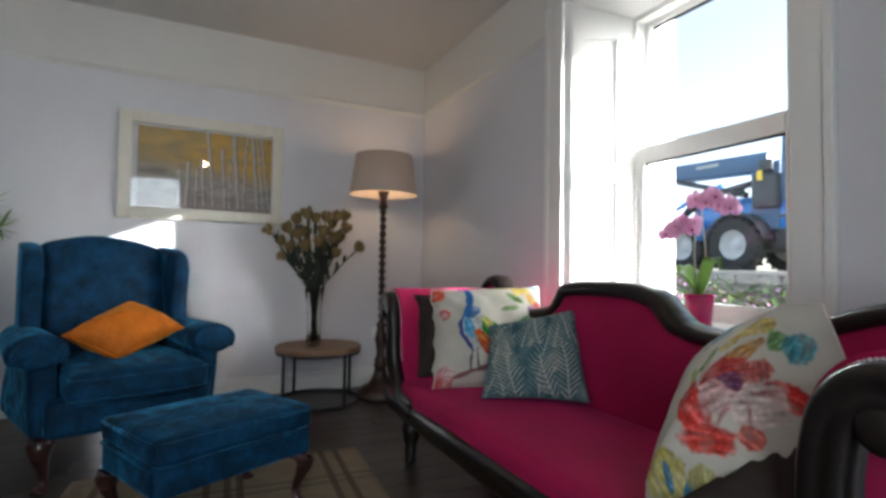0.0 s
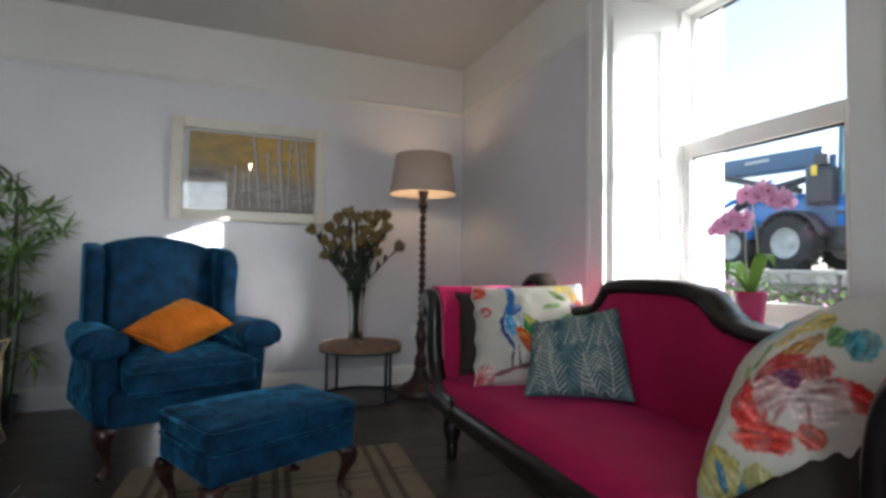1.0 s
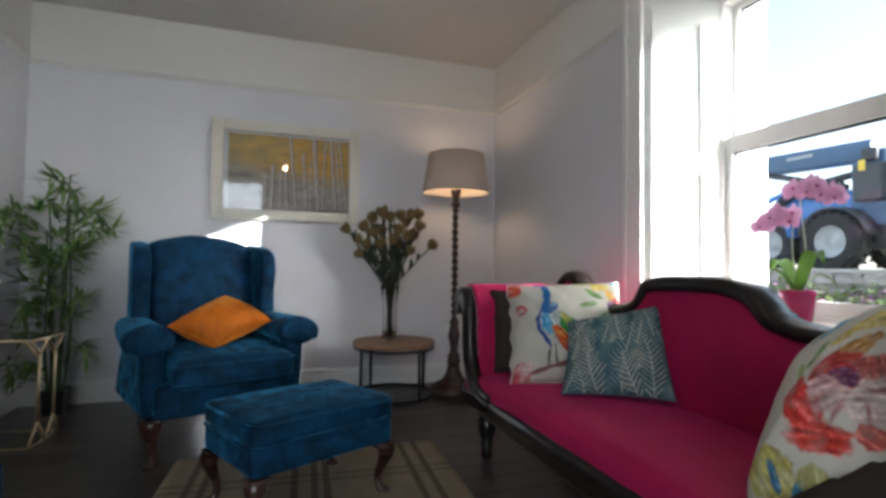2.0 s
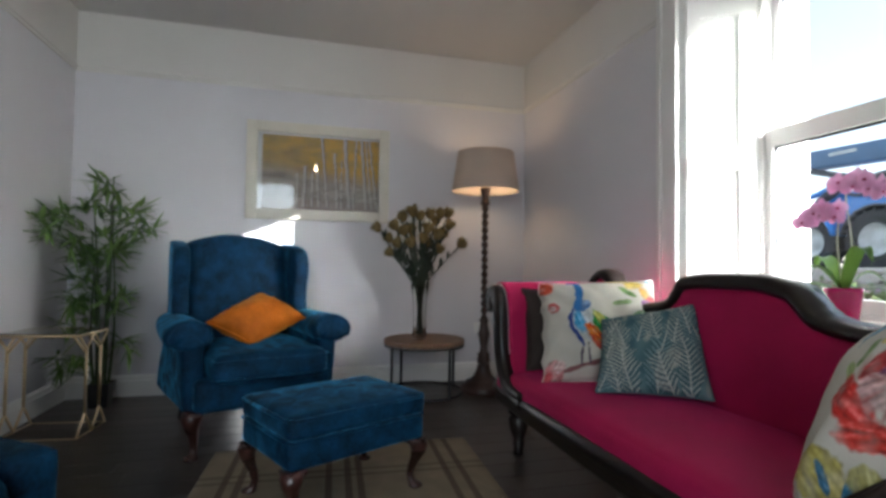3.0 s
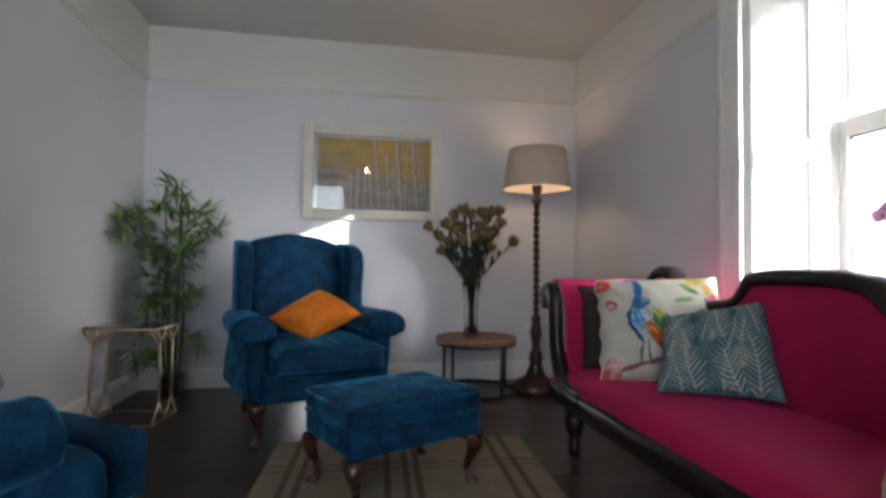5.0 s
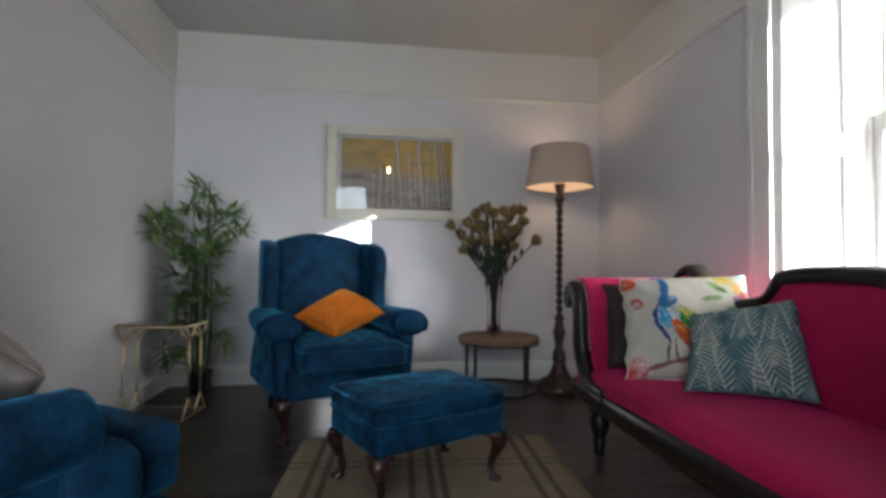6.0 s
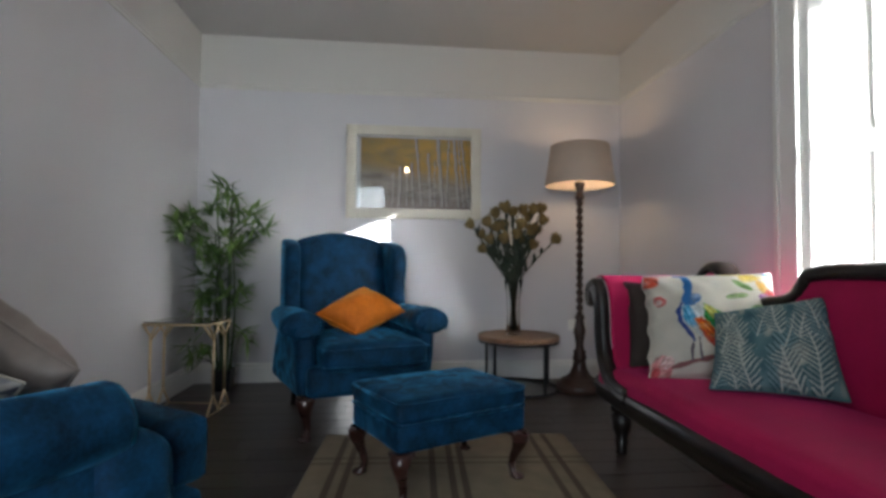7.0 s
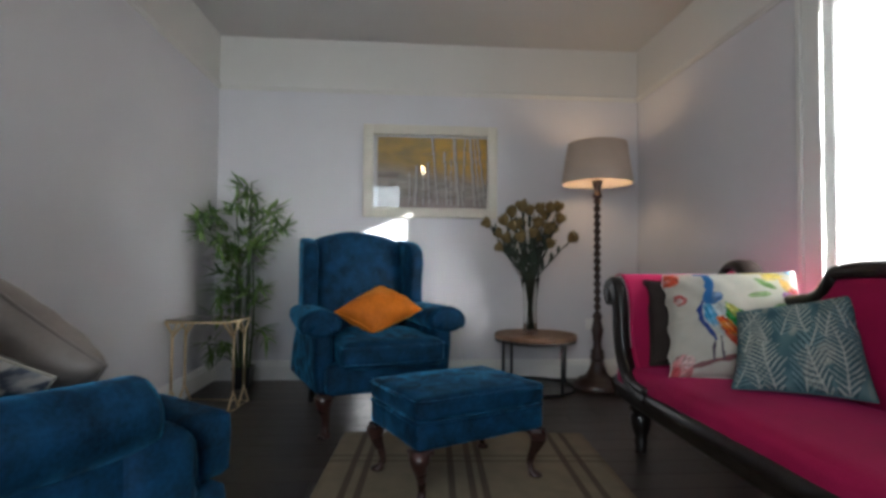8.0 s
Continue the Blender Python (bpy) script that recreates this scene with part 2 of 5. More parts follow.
# reveals: inner splays, outer plastered jambs
b = bmesh.new()
prism(b, [(X1 + 0.001, JY1), (WX, WY1), (WX, JY1 + 0.005), (X1 + 0.001, JY1 + 0.005)], WZ0 - 0.04, JZ1)
prism(b, [(X1 + 0.001, JY0), (WX, WY0), (WX, JY0 - 0.005), (X1 + 0.001, JY0 - 0.005)], WZ0 - 0.04, JZ1)
loft(b, [[(X1 + 0.001, y, JZ1), (WX, y, WZ1), (WX, y, JZ1 + 0.005), (X1 + 0.001, y, JZ1 + 0.005)] for y in (JY0 - 0.005, JY1 + 0.005)])
structure("window_reveal", b, M_WHITE, "white painted splayed window reveal")
b = bmesh.new()
box(b, (WX + 0.12, WY1 - 0.03, WZ0 - 0.1), (OUT - 0.002, JY1 + 0.005, JZ1 + 0.005))
box(b, (WX + 0.12, JY0 - 0.005, WZ0 - 0.1), (OUT - 0.002, WY0 + 0.03, JZ1 + 0.005))
box(b, (WX + 0.12, WY0, WZ1 + 0.07), (OUT - 0.002, WY1, JZ1 + 0.005))
box(b, (WX + 0.12, WY0, WZ0 - 0.1), (OUT + 0.05, WY1, WZ0 + 0.01))
structure("outer_reveal", b, M_WHITE, "white rendered outer window reveal")
# frieze above the picture rail, the rail, the skirting
ZF = RAIL + 0.018
structure("frieze_north", boxed((X0, Y1 - 0.004, ZF), (X1, Y1, H)), M_FRIEZE, "off-white frieze above the picture rail")
structure("frieze_west", boxed((X0, Y0, ZF), (X0 + 0.004, Y1 - 0.004, H)), M_FRIEZE, "off-white frieze above the picture rail")
for lo, hi in (((JY1 + 0.14, ZF), (Y1 - 0.004, H)), ((JY0 - 0.14, JZ1 + 0.14), (JY1 + 0.14, H)), ((Y0, ZF), (JY0 - 0.14, H))):
    structure("frieze_east", boxed((X1 - 0.004, lo[0], lo[1]), (X1, hi[0], hi[1])), M_FRIEZE, "off-white frieze above the picture rail")


def moulding(bm, a, b_, normal, profile):
    """A profile (depth, height) run from a to b_ along a wall that faces normal."""
    a, b_, nrm = Vector(a), Vector(b_), Vector(normal)
    loft(bm, [[p + nrm * d + Vector((0, 0, z)) for d, z in profile] for p in (a, b_)])


RAILP = [(0.0, -0.022), (0.01, -0.02), (0.014, -0.006), (0.022, 0.0), (0.024, 0.012), (0.016, 0.018), (0.0, 0.02)]
SKIRT = [(0.0, 0.0), (0.018, 0.0), (0.018, 0.105), (0.012, 0.118), (0.014, 0.126), (0.006, 0.142), (0.0, 0.145)]
for nm, prof, z, lab in (("picture_rail", RAILP, RAIL, "off-white moulded picture rail"), ("baseboard", SKIRT, 0.0, "white moulded skirting board")):
    b = bmesh.new()
    moulding(b, (X0, Y1, z), (X1, Y1, z), (0, -1, 0), prof)
    structure(nm + "_north", b, M_WHITE if z == 0 else M_FRIEZE, lab)
    b = bmesh.new()
    moulding(b, (X0, Y0, z), (X0, Y1, z), (1, 0, 0), prof)
    structure(nm + "_west", b, M_WHITE if z == 0 else M_FRIEZE, lab)
    b = bmesh.new()
    moulding(b, (X1, JY1 + (0.14 if z else 0), z), (X1, Y1, z), (-1, 0, 0), prof)
    moulding(b, (X1, Y0, z), (X1, JY0 - (0.14 if z else 0), z), (-1, 0, 0), prof)
    structure(nm + "_east", b, M_WHITE if z == 0 else M_FRIEZE, lab)

# architrave round the opening
ARCH = 0.13
b = bmesh.new()
for y0, y1 in ((JY1, JY1 + ARCH), (JY0 - ARCH, JY0)):
    box(b, (X1 - 0.022, y0, 0.0), (X1 - 0.0005, y1, JZ1), 0.004)
    o = y1 if y0 == JY1 else y0
    s = -1 if y0 == JY1 else 1
    box(b, (X1 - 0.034, min(o, o + s * 0.03), 0.0), (X1 - 0.022, max(o, o + s * 0.03), JZ1), 0.004)
box(b, (X1 - 0.022, JY0 - ARCH, JZ1), (X1 - 0.0005, JY1 + ARCH, JZ1 + ARCH), 0.004)
box(b, (X1 - 0.034, JY0 - ARCH, JZ1 + ARCH - 0.03), (X1 - 0.022, JY1 + ARCH, JZ1 + ARCH), 0.004)
structure("trim_window", b, M_WHITE, "white painted window architrave")
# window board
b = boxed((X1 - 0.05, JY0 - 0.05, WZ0 - 0.04), (WX, JY1 + 0.05, WZ0 - 0.008), 0.008, 3)
structure("window_board", b, M_WHITE, "white painted window board")


def shutter(name, a, c, side):
    """A panelled shutter leaf on the splay from a (room) to c (window)."""
    a, c = Vector((*a, 0)), Vector((*c, 0))
    d = (c - a).normalized()
    nrm = Vector((-d.y, d.x, 0)) * side
    ln = (c - a).length
    root = thing(name, Matrix.Identity(4), "white panelled window shutter folded into the reveal", "shutter", "window shutters")
    def slab(s0, s1, z0, z1, t0, t1):
        bm = bmesh.new()
        loft(bm, [[a + d * s0 + nrm * t0 + Vector((0, 0, z)), a + d * s1 + nrm * t0 + Vector((0, 0, z)), a + d * s1 + nrm * t1 + Vector((0, 0, z)), a + d * s0 + nrm * t1 + Vector((0, 0, z))] for z in (z0, z1)])
        return bm
    z0, z1 = WZ0 + 0.0, WZ1 - 0.02
    part("stile", slab(0.03, 0.09, z0, z1, 0.001, 0.018), M_WHITE, root, smooth=False)
    part("stile", slab(ln - 0.085, ln - 0.02, z0, z1, 0.001, 0.018), M_WHITE, root, smooth=False)
    for za, zb in ((z0, z0 + 0.09), (1.40, 1.50), (z1 - 0.09, z1)):
        part("rail", slab(0.09, ln - 0.085, za, zb, 0.001, 0.018), M_WHITE, root, smooth=False)
    for za, zb in ((z0 + 0.09, 1.40), (1.50, z1 - 0.09)):
        part("panel", slab(0.09, ln - 0.085, za, zb, 0.001, 0.007), M_WHITE, root, smooth=False)
    return root


shutter("window_shutter", (X1 + 0.001, JY1), (WX, WY1), -1)
shutter("window_shutter", (X1 + 0.001, JY0), (WX, WY0), 1)


def sash_window(name, y0, y1, z0, z1, x, zm):
    """Two sliding sashes in a box frame; faces -x."""
    root = new(name)
    tagged(root, "white sash window with two large panes", "window", kind="structure")
    f = 0.024
    b = bmesh.new()
    box(b, (x, y0, z0), (x + 0.12, y0 + f, z1))
    box(b, (x, y1 - f, z0), (x + 0.12, y1, z1))
    box(b, (x, y0 + f, z1 - f), (x + 0.12, y1 - f, z1))
    box(b, (x, y0 + f, z0 - 0.03), (x + 0.12, y1 - f, z0 + 0.012))
    part("window_frame", b, M_WHITE, root, smooth=False)
    for nm, za, zb, xa, bot, top in (("lower_sash", z0 + 0.012, zm, x + 0.012, 0.058, 0.083), ("upper_sash", zm - 0.055, z1 - f, x + 0.062, 0.055, 0.03)):
        s = 0.04
        ya, yb = y0 + f, y1 - f
        b = bmesh.new()
        box(b, (xa, ya, za), (xa + 0.045, ya + s, zb), 0.004)
        box(b, (xa, yb - s, za), (xa + 0.045, yb, zb), 0.004)
        box(b, (xa, ya + s, za), (xa + 0.045, yb - s, za + bot), 0.004)
        box(b, (xa, ya + s, zb - top), (xa + 0.045, yb - s, zb), 0.004)
        sash = part(nm, b, M_WHITE, root, smooth=False)
        b = bmesh.new()
        for lo, hi in (((ya + s, zb - top - 0.009), (yb - s, zb - top)), ((ya + s, za + bot), (ya + s + 0.007, zb - top - 0.009)), ((yb - s - 0.007, za + bot), (yb - s, zb - top - 0.009))):
            box(b, (xa + 0.012, lo[0], lo[1]), (xa + 0.03, hi[0], hi[1]))
        part("gasket", b, M_BLACK, sash, "black rubber glazing gasket", smooth=False)
        g = part("pane", boxed((xa + 0.019, ya + s, za + bot), (xa + 0.023, yb - s, zb - top)), M_GLASS, sash, "clear glass", smooth=False)
        g.visible_shadow = False
    return root


sash_window("window_1", WY0, WY1, WZ0, WZ1, WX, 1.578)
w2 = sash_window("window_2", SW[0], SW[1], SW[2], SW[3], 0, 1.6)
w2.matrix_world = pose(0, Y0 - 0.02, 0, 0, 0, 0) @ Matrix(((0, 1, 0, 0), (-1, 0, 0, 0), (0, 0, 1, 0), (0, 0, 0, 1)))

# ---- furniture ----


def turned_leg(bm, at, h, r):
    prof = [(0.45, 0), (0.55, 0.02), (0.5, 0.08), (0.62, 0.22), (0.5, 0.25), (0.85, 0.4), (1.0, 0.6), (0.7, 0.66), (1.05, 0.7), (1.05, 0.75), (0.8, 0.8), (1.2, 0.86), (1.2, 1)]
    return lathe(bm, [(r * a, h * z) for a, z in prof], 16, at)


def cabriole(at, out, h, r=0.03):
    """A cabriole leg: swelling knee, thin ankle, pad foot. out: the way that it faces."""
    o = Vector((*out, 0)).normalized()
    at = Vector(at)
    prof = [(1.0, 0.000, 1.35), (0.97, 0.006, 1.4), (0.88, 0.02, 1.35), (0.75, 0.024, 1.1), (0.6, 0.014, 0.82), (0.42, -0.004, 0.6), (0.25, -0.012, 0.48), (0.13, -0.006, 0.5), (0.09, 0.004, 0.72), (0.05, 0.01, 0.95), (0.02, 0.012, 0.95), (0.0, 0.012, 0.75)]
    n = 14
    side = Vector((-o.y, o.x, 0))
    return loft(bmesh.new(), [[at + o * (d + r * k * math.cos(2 * math.pi * i / n)) + side * r * k * math.sin(2 * math.pi * i / n) + Vector((0, 0, h * z)) for i in range(n)] for z, d, k in prof])


def wing_chair(name, m, label, deg_out=0):
    """A wing armchair; faces -y. 0.80 wide, 1.09 high."""
    root = thing(name, m, label, "armchair", "blue armchairs")
    W = 0.30
    part("seat_base", soft_box((-0.33, -0.36, 0.21), (0.33, 0.36, 0.37), 0.03, bulge=(0, 0.008, 0)), M_BLUE, root)
    c = part("seat_cushion", soft_box((-0.265, -0.425, 0.345), (0.295, 0.26, 0.485), 0.045, 18, (0.004, 0.012, 0.03), 0.006), M_BLUE, root)
    for z in (0.372, 0.458):
        pts = smooth_line([(-0.258, 0.1, z), (-0.26, -0.38, z), (-0.24, -0.427, z), (0.015, -0.438, z), (0.27, -0.427, z), (0.29, -0.38, z), (0.288, 0.1, z)], 6)
        part("piping", tube(bmesh.new(), pts, 0.006, 6), M_BLUE, c)
    # back with an arched crest, leaning
    def lean(p):
        k = (p.z + 0.33) / 0.66
        p.y += 0.13 * k + 0.0
        if p.z > 0:
            p.z += 0.075 * max(0, math.cos(p.x / 0.31 * math.pi / 2)) ** 0.8 * min(1, p.z / 0.3)
        return p
    part("backrest", soft_box((-0.30, 0.22, 0.36), (0.30, 0.36, 1.02), 0.05, 20, (0, 0.03, 0), 0.005, lean), M_BLUE, root)
    for s in (-1, 1):
        # wing: outline in side view, given thickness
        out = smooth_line([(0.50, 0.50), (0.50, 0.9), (0.475, 1.035), (0.42, 1.045), (0.27, 1.03), (0.165, 0.985), (0.135, 0.9), (0.155, 0.77), (0.155, 0.66), (0.12, 0.56), (0.2, 0.5)], 5)
        rings = []
        for off, sh in ((0.0, 0.88), (0.012, 0.96), (0.03, 1.0), (0.05, 1.0), (0.068, 0.96), (0.08, 0.88)):
            cy, cz = 0.32, 0.77
            rings.append([(s * (0.285 + off + 0.03 * (0.4 - p[0]) ), cy + (p[0] - cy) * (1 - (1 - sh) * 0.45), cz + (p[1] - cz) * (1 - (1 - sh) * 0.28)) for p in out])
        part("wing", loft(bmesh.new(), rings), M_BLUE, root)
        # outside of the arm and rolled arm
        def taper(p, s=s):
            k = (p.y + 0.33) / 0.7
            low = 1 - max(0, min(1, (p.z + 0.15) / 0.3))
            p.x += s * low * (0.055 * max(0.0, min(1.0, k)) - 0.017)
            return p
        part("arm_panel", soft_box((s * 0.335 - 0.05, -0.30, 0.20), (s * 0.335 + 0.05, 0.40, 0.57), 0.03, 12, (0.01, 0, 0), 0.004, taper), M_BLUE, root)
        rings = []
        for y, k in ((-0.325, 0.3), (-0.33, 0.75), (-0.318, 0.97), (-0.28, 1.03), (-0.2, 1.0), (-0.05, 0.96), (0.12, 0.9), (0.3, 0.8), (0.4, 0.7)):
            ring = []
            for i in range(24):
                a = 2 * math.pi * i / 24
                rx, rz = 0.108 * k, 0.082 * k
                flat = 0.018 if math.sin(a) < -0.6 else 0
                ring.append((s * (0.352 + rx * math.cos(a)), y + 0.006 * noise.noise(Vector((a, y * 5, s))), 0.565 + rz * math.sin(a) + flat + 0.02 * (1 - k)))
            rings.append(ring)
        arm = part("rolled_arm", loft(bmesh.new(), rings), M_BLUE, root)
        pts = [(s * (0.352 + 0.094 * math.cos(a)), -0.328, 0.567 + 0.068 * math.sin(a)) for a in (math.pi * (-0.15 + 1.3 * i / 18) for i in range(19))]
        part("piping", tube(bmesh.new(), pts, 0.006, 6), M_BLUE, arm)
        part("leg", cabriole((s * 0.325, -0.305, 0.0), (s * 0.6, -1), 0.225, 0.036), M_MAHOG, root, "polished mahogany cabriole leg")
        b = bmesh.new()
        tube(b, [(s * 0.28, 0.34, 0.23), (s * 0.28, 0.37, 0.1), (s * 0.28, 0.41, 0.0)], 0.022, 8)
        part("leg", b, M_DARKWOOD, root)
    return root


wing_chair("wing_chair", pose(-0.253, 3.114, 0, 0, 0, 19), "deep blue velvet wing armchair on mahogany cabriole legs")


def footstool():
    root = thing("footstool", pose(0.158, 2.22, 0.012, 0, 0, 26.5), "blue velvet footstool on mahogany cabriole legs", "footstool")
    w, d = 0.296, 0.215
    part("base", soft_box((-w, -d, 0.198), (w, d, 0.298), 0.02, 12, (0.003, 0.003, 0), 0.003), M_BLUE, root)
    top = part("cushion", soft_box((-w - 0.004, -d - 0.004, 0.30), (w + 0.004, d + 0.004, 0.385), 0.025, 16, (0.004, 0.004, 0.022), 0.004), M_BLUE, root)
    for z in (0.300, 0.372):
        pts = [(-w - 0.004, d - 0.02, z), (-w - 0.004, -d + 0.02, z), (-w + 0.015, -d - 0.005, z), (w - 0.015, -d - 0.005, z), (w + 0.004, -d + 0.02, z), (w + 0.004, d - 0.02, z), (w - 0.015, d + 0.005, z), (-w + 0.015, d + 0.005, z), (-w - 0.004, d - 0.02, z)]
        part("piping", tube(bmesh.new(), pts, 0.0065, 6), M_BLUE, top)
    for sx in (-1, 1):
        for sy in (-1, 1):
            leg = part("leg", cabriole((sx * 0.2625, sy * 0.182, 0), (sx, sy), 0.2, 0.03), M_MAHOG, root)
            b = boxed((sx * 0.265 - 0.04, sy * 0.182 - 0.035, 0.18), (sx * 0.265 + 0.04, sy * 0.182 + 0.035, 0.2), 0.006)
            part("corner_block", b, M_MAHOG, leg)
    return root


footstool()


M_NAIL = mat("nail_silver", (0.6, 0.6, 0.62), 0.3, metal=1.0, var=0.05)


def settee():
    """Double-ended show-wood settee along the window wall; seat faces -x."""
    YC, L = 1.455, 0.995
    root = thing("settee", pose(0, YC, 0), "magenta velvet settee with dark carved wooden frame and scroll arms", "sofa")
    XF, XB = 0.90, 1.44
    # seat
    part("seat", soft_box((XF + 0.015, -L + 0.06, 0.33), (XB, L - 0.06, 0.44), 0.04, 20, (0.004, 0, 0.02), 0.004), M_PINK, root)
    # front rail, bowed moulding
    pts = [(XF + 0.03 - 0.03 * math.cos(y / L * math.pi / 2), y, 0.335 + 0.0 * y) for y in np.linspace(-L + 0.02, L - 0.02, 40)]
    rings = []
    for p in pts:
        rings.append([(p[0] + dx, p[1], p[2] + dz) for dx, dz in ((0.04, 0.04), (0.012, 0.038), (-0.004, 0.026), (-0.012, 0.006), (-0.006, -0.012), (0.004, -0.022), (0.0, -0.045), (0.01, -0.06), (0.04, -0.06))])
    part("front_rail", loft(bmesh.new(), rings), M_DARKWOOD, root, "polished dark wooden rail")
    part("back_rail", boxed((XB + 0.02, -L + 0.05, 0.27), (XB + 0.07, L - 0.05, 0.36), 0.008), M_DARKWOOD, root)
    # crest: profile of the back's top along y
    far = [(0.0, 0.9), (0.15, 0.897), (0.24, 0.888), (0.28, 0.872), (0.302, 0.835), (0.34, 0.795), (0.42, 0.775), (0.52, 0.768), (0.64, 0.785), (0.7, 0.835), (0.755, 0.89), (0.82, 0.912), (0.88, 0.895), (0.925, 0.85), (0.945, 0.79)]
    near = [(0.1, 0.898), (0.16, 0.887), (0.22, 0.868), (0.262, 0.835), (0.3, 0.8), (0.36, 0.781), (0.44, 0.772), (0.54, 0.775), (0.64, 0.8), (0.74, 0.85), (0.84, 0.885), (0.92, 0.89), (0.98, 0.87), (1.0, 0.8)]
    ctrl = [(0.065 - y, z) for y, z in near[::-1]] + [(0.065 + y, z) for y, z in far]
    line = smooth_line([(0, y, z) for y, z in ctrl], 5)
    lean = lambda z: XB + 0.10 * (z - 0.42)
    # upholstered back
    rings = []
    for p in line:
        zt = p.z - 0.045
        col = []
        for k in range(9):
            z = 0.38 + (zt - 0.38) * k / 8
            col.append((lean(z) - 0.025 - 0.018 * math.sin(math.pi * k / 8), p.y, z))
        for k in range(8, -1, -1):
            z = 0.38 + (zt + 0.02 - 0.38) * k / 8
            col.append((lean(z) + 0.05 + 0.03 * math.sin(math.pi * min(1.0, k / 7.5)) ** 0.6, p.y, z))
        rings.append(col)
    part("backrest", loft(bmesh.new(), rings), M_PINK, root)
    rings = []
    for i, p in enumerate(line):
        q = line[min(i + 1, len(line) - 1)] - line[max(i - 1, 0)]
        t = Vector((0, q.y, q.z)).normalized()
        up = Vector((0, -t.z, t.y))
        w = 0.038 if abs(p.y - 0.065) < 0.32 else 0.032
        c = Vector((lean(p.z), p.y, p.z)) - up * 0.02
        rings.append([c + Vector((dx, 0, 0)) + up * (dz * w) for dx, dz in ((-0.036, -0.75), (-0.048, -0.3), (-0.044, 0.2), (-0.03, 0.62), (0.0, 0.8), (0.05, 0.7), (0.062, 0.2), (0.058, -0.75), (0.0, -0.85))])
    part("crest_rail", loft(bmesh.new(), rings), M_DARKWOOD, root, "carved dark wooden crest rail")
    for s in (-1, 1):
        # scroll arm: profile in yz; the far arm stands a little further in
        inset = 0.05 if s > 0 else 0.0
        prof = smooth_line([(0, y + 0.065 - inset, z) for y, z in ((0.78, 0.40), (0.835, 0.48), (0.862, 0.58), (0.868, 0.68), (0.885, 0.755), (0.925, 0.795), (0.965, 0.785), (0.98, 0.745), (0.96, 0.715))], 6)
        inner, outer = [], []
        n = len(prof)
        for i, p in enumerate(prof):
            q = prof[min(i + 1, n - 1)] - prof[max(i - 1, 0)]
            nr = Vector((0, -q.z, q.y)).normalized()
            k = i / (n - 1)
            inner.append(p + nr * 0.05)
            outer.append(p - nr * 0.028)
        body = inner + outer[::-1]
        rings = [[(x, s * p.y, p.z) for p in body] for x in (XF + 0.045, XF + 0.06, XB - 0.1, XB + 0.03)]
        arm = part("arm", loft(bmesh.new(), rings), M_PINK, root)
        b = bmesh.new()
        for k in range(8, n - 6):
            for f in (0.0, 0.5):
                p = (inner[k] * (1 - f) + inner[k + 1] * f) * 0.85 + (outer[k] * (1 - f) + outer[k + 1] * f) * 0.15
                bmesh.ops.create_icosphere(b, subdivisions=1, radius=0.0042, matrix=Matrix.Translation((XF + 0.044, s * p.y, p.z)))
        part("nailhead_trim", b, M_NAIL, arm, "row of small silver nail heads")
        # show-wood facing in front
        face = [Vector((0, p.y, p.z)) for p in prof]
        tail = smooth_line([(0, y - inset, z) for y, z in ((0.665, 0.355), (0.765, 0.365), (0.845, 0.40))], 5)[:-1]
        run = [Vector(p) for p in tail] + face
        rings = []
        for i, p in enumerate(run):
            q = run[min(i + 1, len(run) - 1)] - run[max(i - 1, 0)]
            nr = Vector((0, -q.z, q.y)).normalized()
            w = 0.036 if i < len(run) - 8 else 0.030
            rings.append([(XF + dx, s * (p.y + nr.y * dn), p.z + nr.z * dn) for dx, dn in ((0.05, -w), (0.01, -w), (-0.008, -w * 0.6), (0.002, -w * 0.2), (0.002, w * 0.2), (-0.008, w * 0.6), (0.01, w), (0.05, w))])
        part("arm_facing", loft(bmesh.new(), rings), M_DARKWOOD, root, "polished dark wooden scroll")
        b = bmesh.new()
        lathe(b, [(0.004, -0.008), (0.028, -0.006), (0.034, 0.006), (0.034, 0.05)], 18)
        bmesh.ops.transform(b, matrix=Matrix.Translation((XF - 0.004, s * (1.01 - inset), 0.745)) @ Matrix.Rotation(radians(90), 4, "Y"), verts=b.verts)
        part("scroll_boss", b, M_DARKWOOD, root)
        part("leg", turned_leg(bmesh.new(), (1.06, s * 0.98, 0), 0.29, 0.05), M_DARKWOOD, root)
        part("leg", turned_leg(bmesh.new(), (XB + 0.04, s * 0.9, 0), 0.29, 0.036), M_DARKWOOD, root)
    return root


settee()


def shape_cushion(parts, w, h, corners, scallop=0.0):
    """Pull the corners (lower left, lower right, upper right, upper left) by (x, z) metres; pucker the left seam."""
    for ob in parts:
        for vt in ob.data.vertices:
            u, v = vt.co.x / w + 0.5, vt.co.z / h + 0.5
            k = ((1 - u) * (1 - v), u * (1 - v), u * v, (1 - u) * v)
            edge = max(0.0, 1 - 2.2 * u) ** 2
            dx = sum(a * c[0] for a, c in zip(k, corners)) + scallop * edge * abs(math.sin(v * 13 + 0.5 + 1.5 * noise.noise(Vector((v * 4, 0, 2)))))
            dz = sum(a * c[1] for a, c in zip(k, corners))
            vt.co.x += dx
            vt.co.z += dz


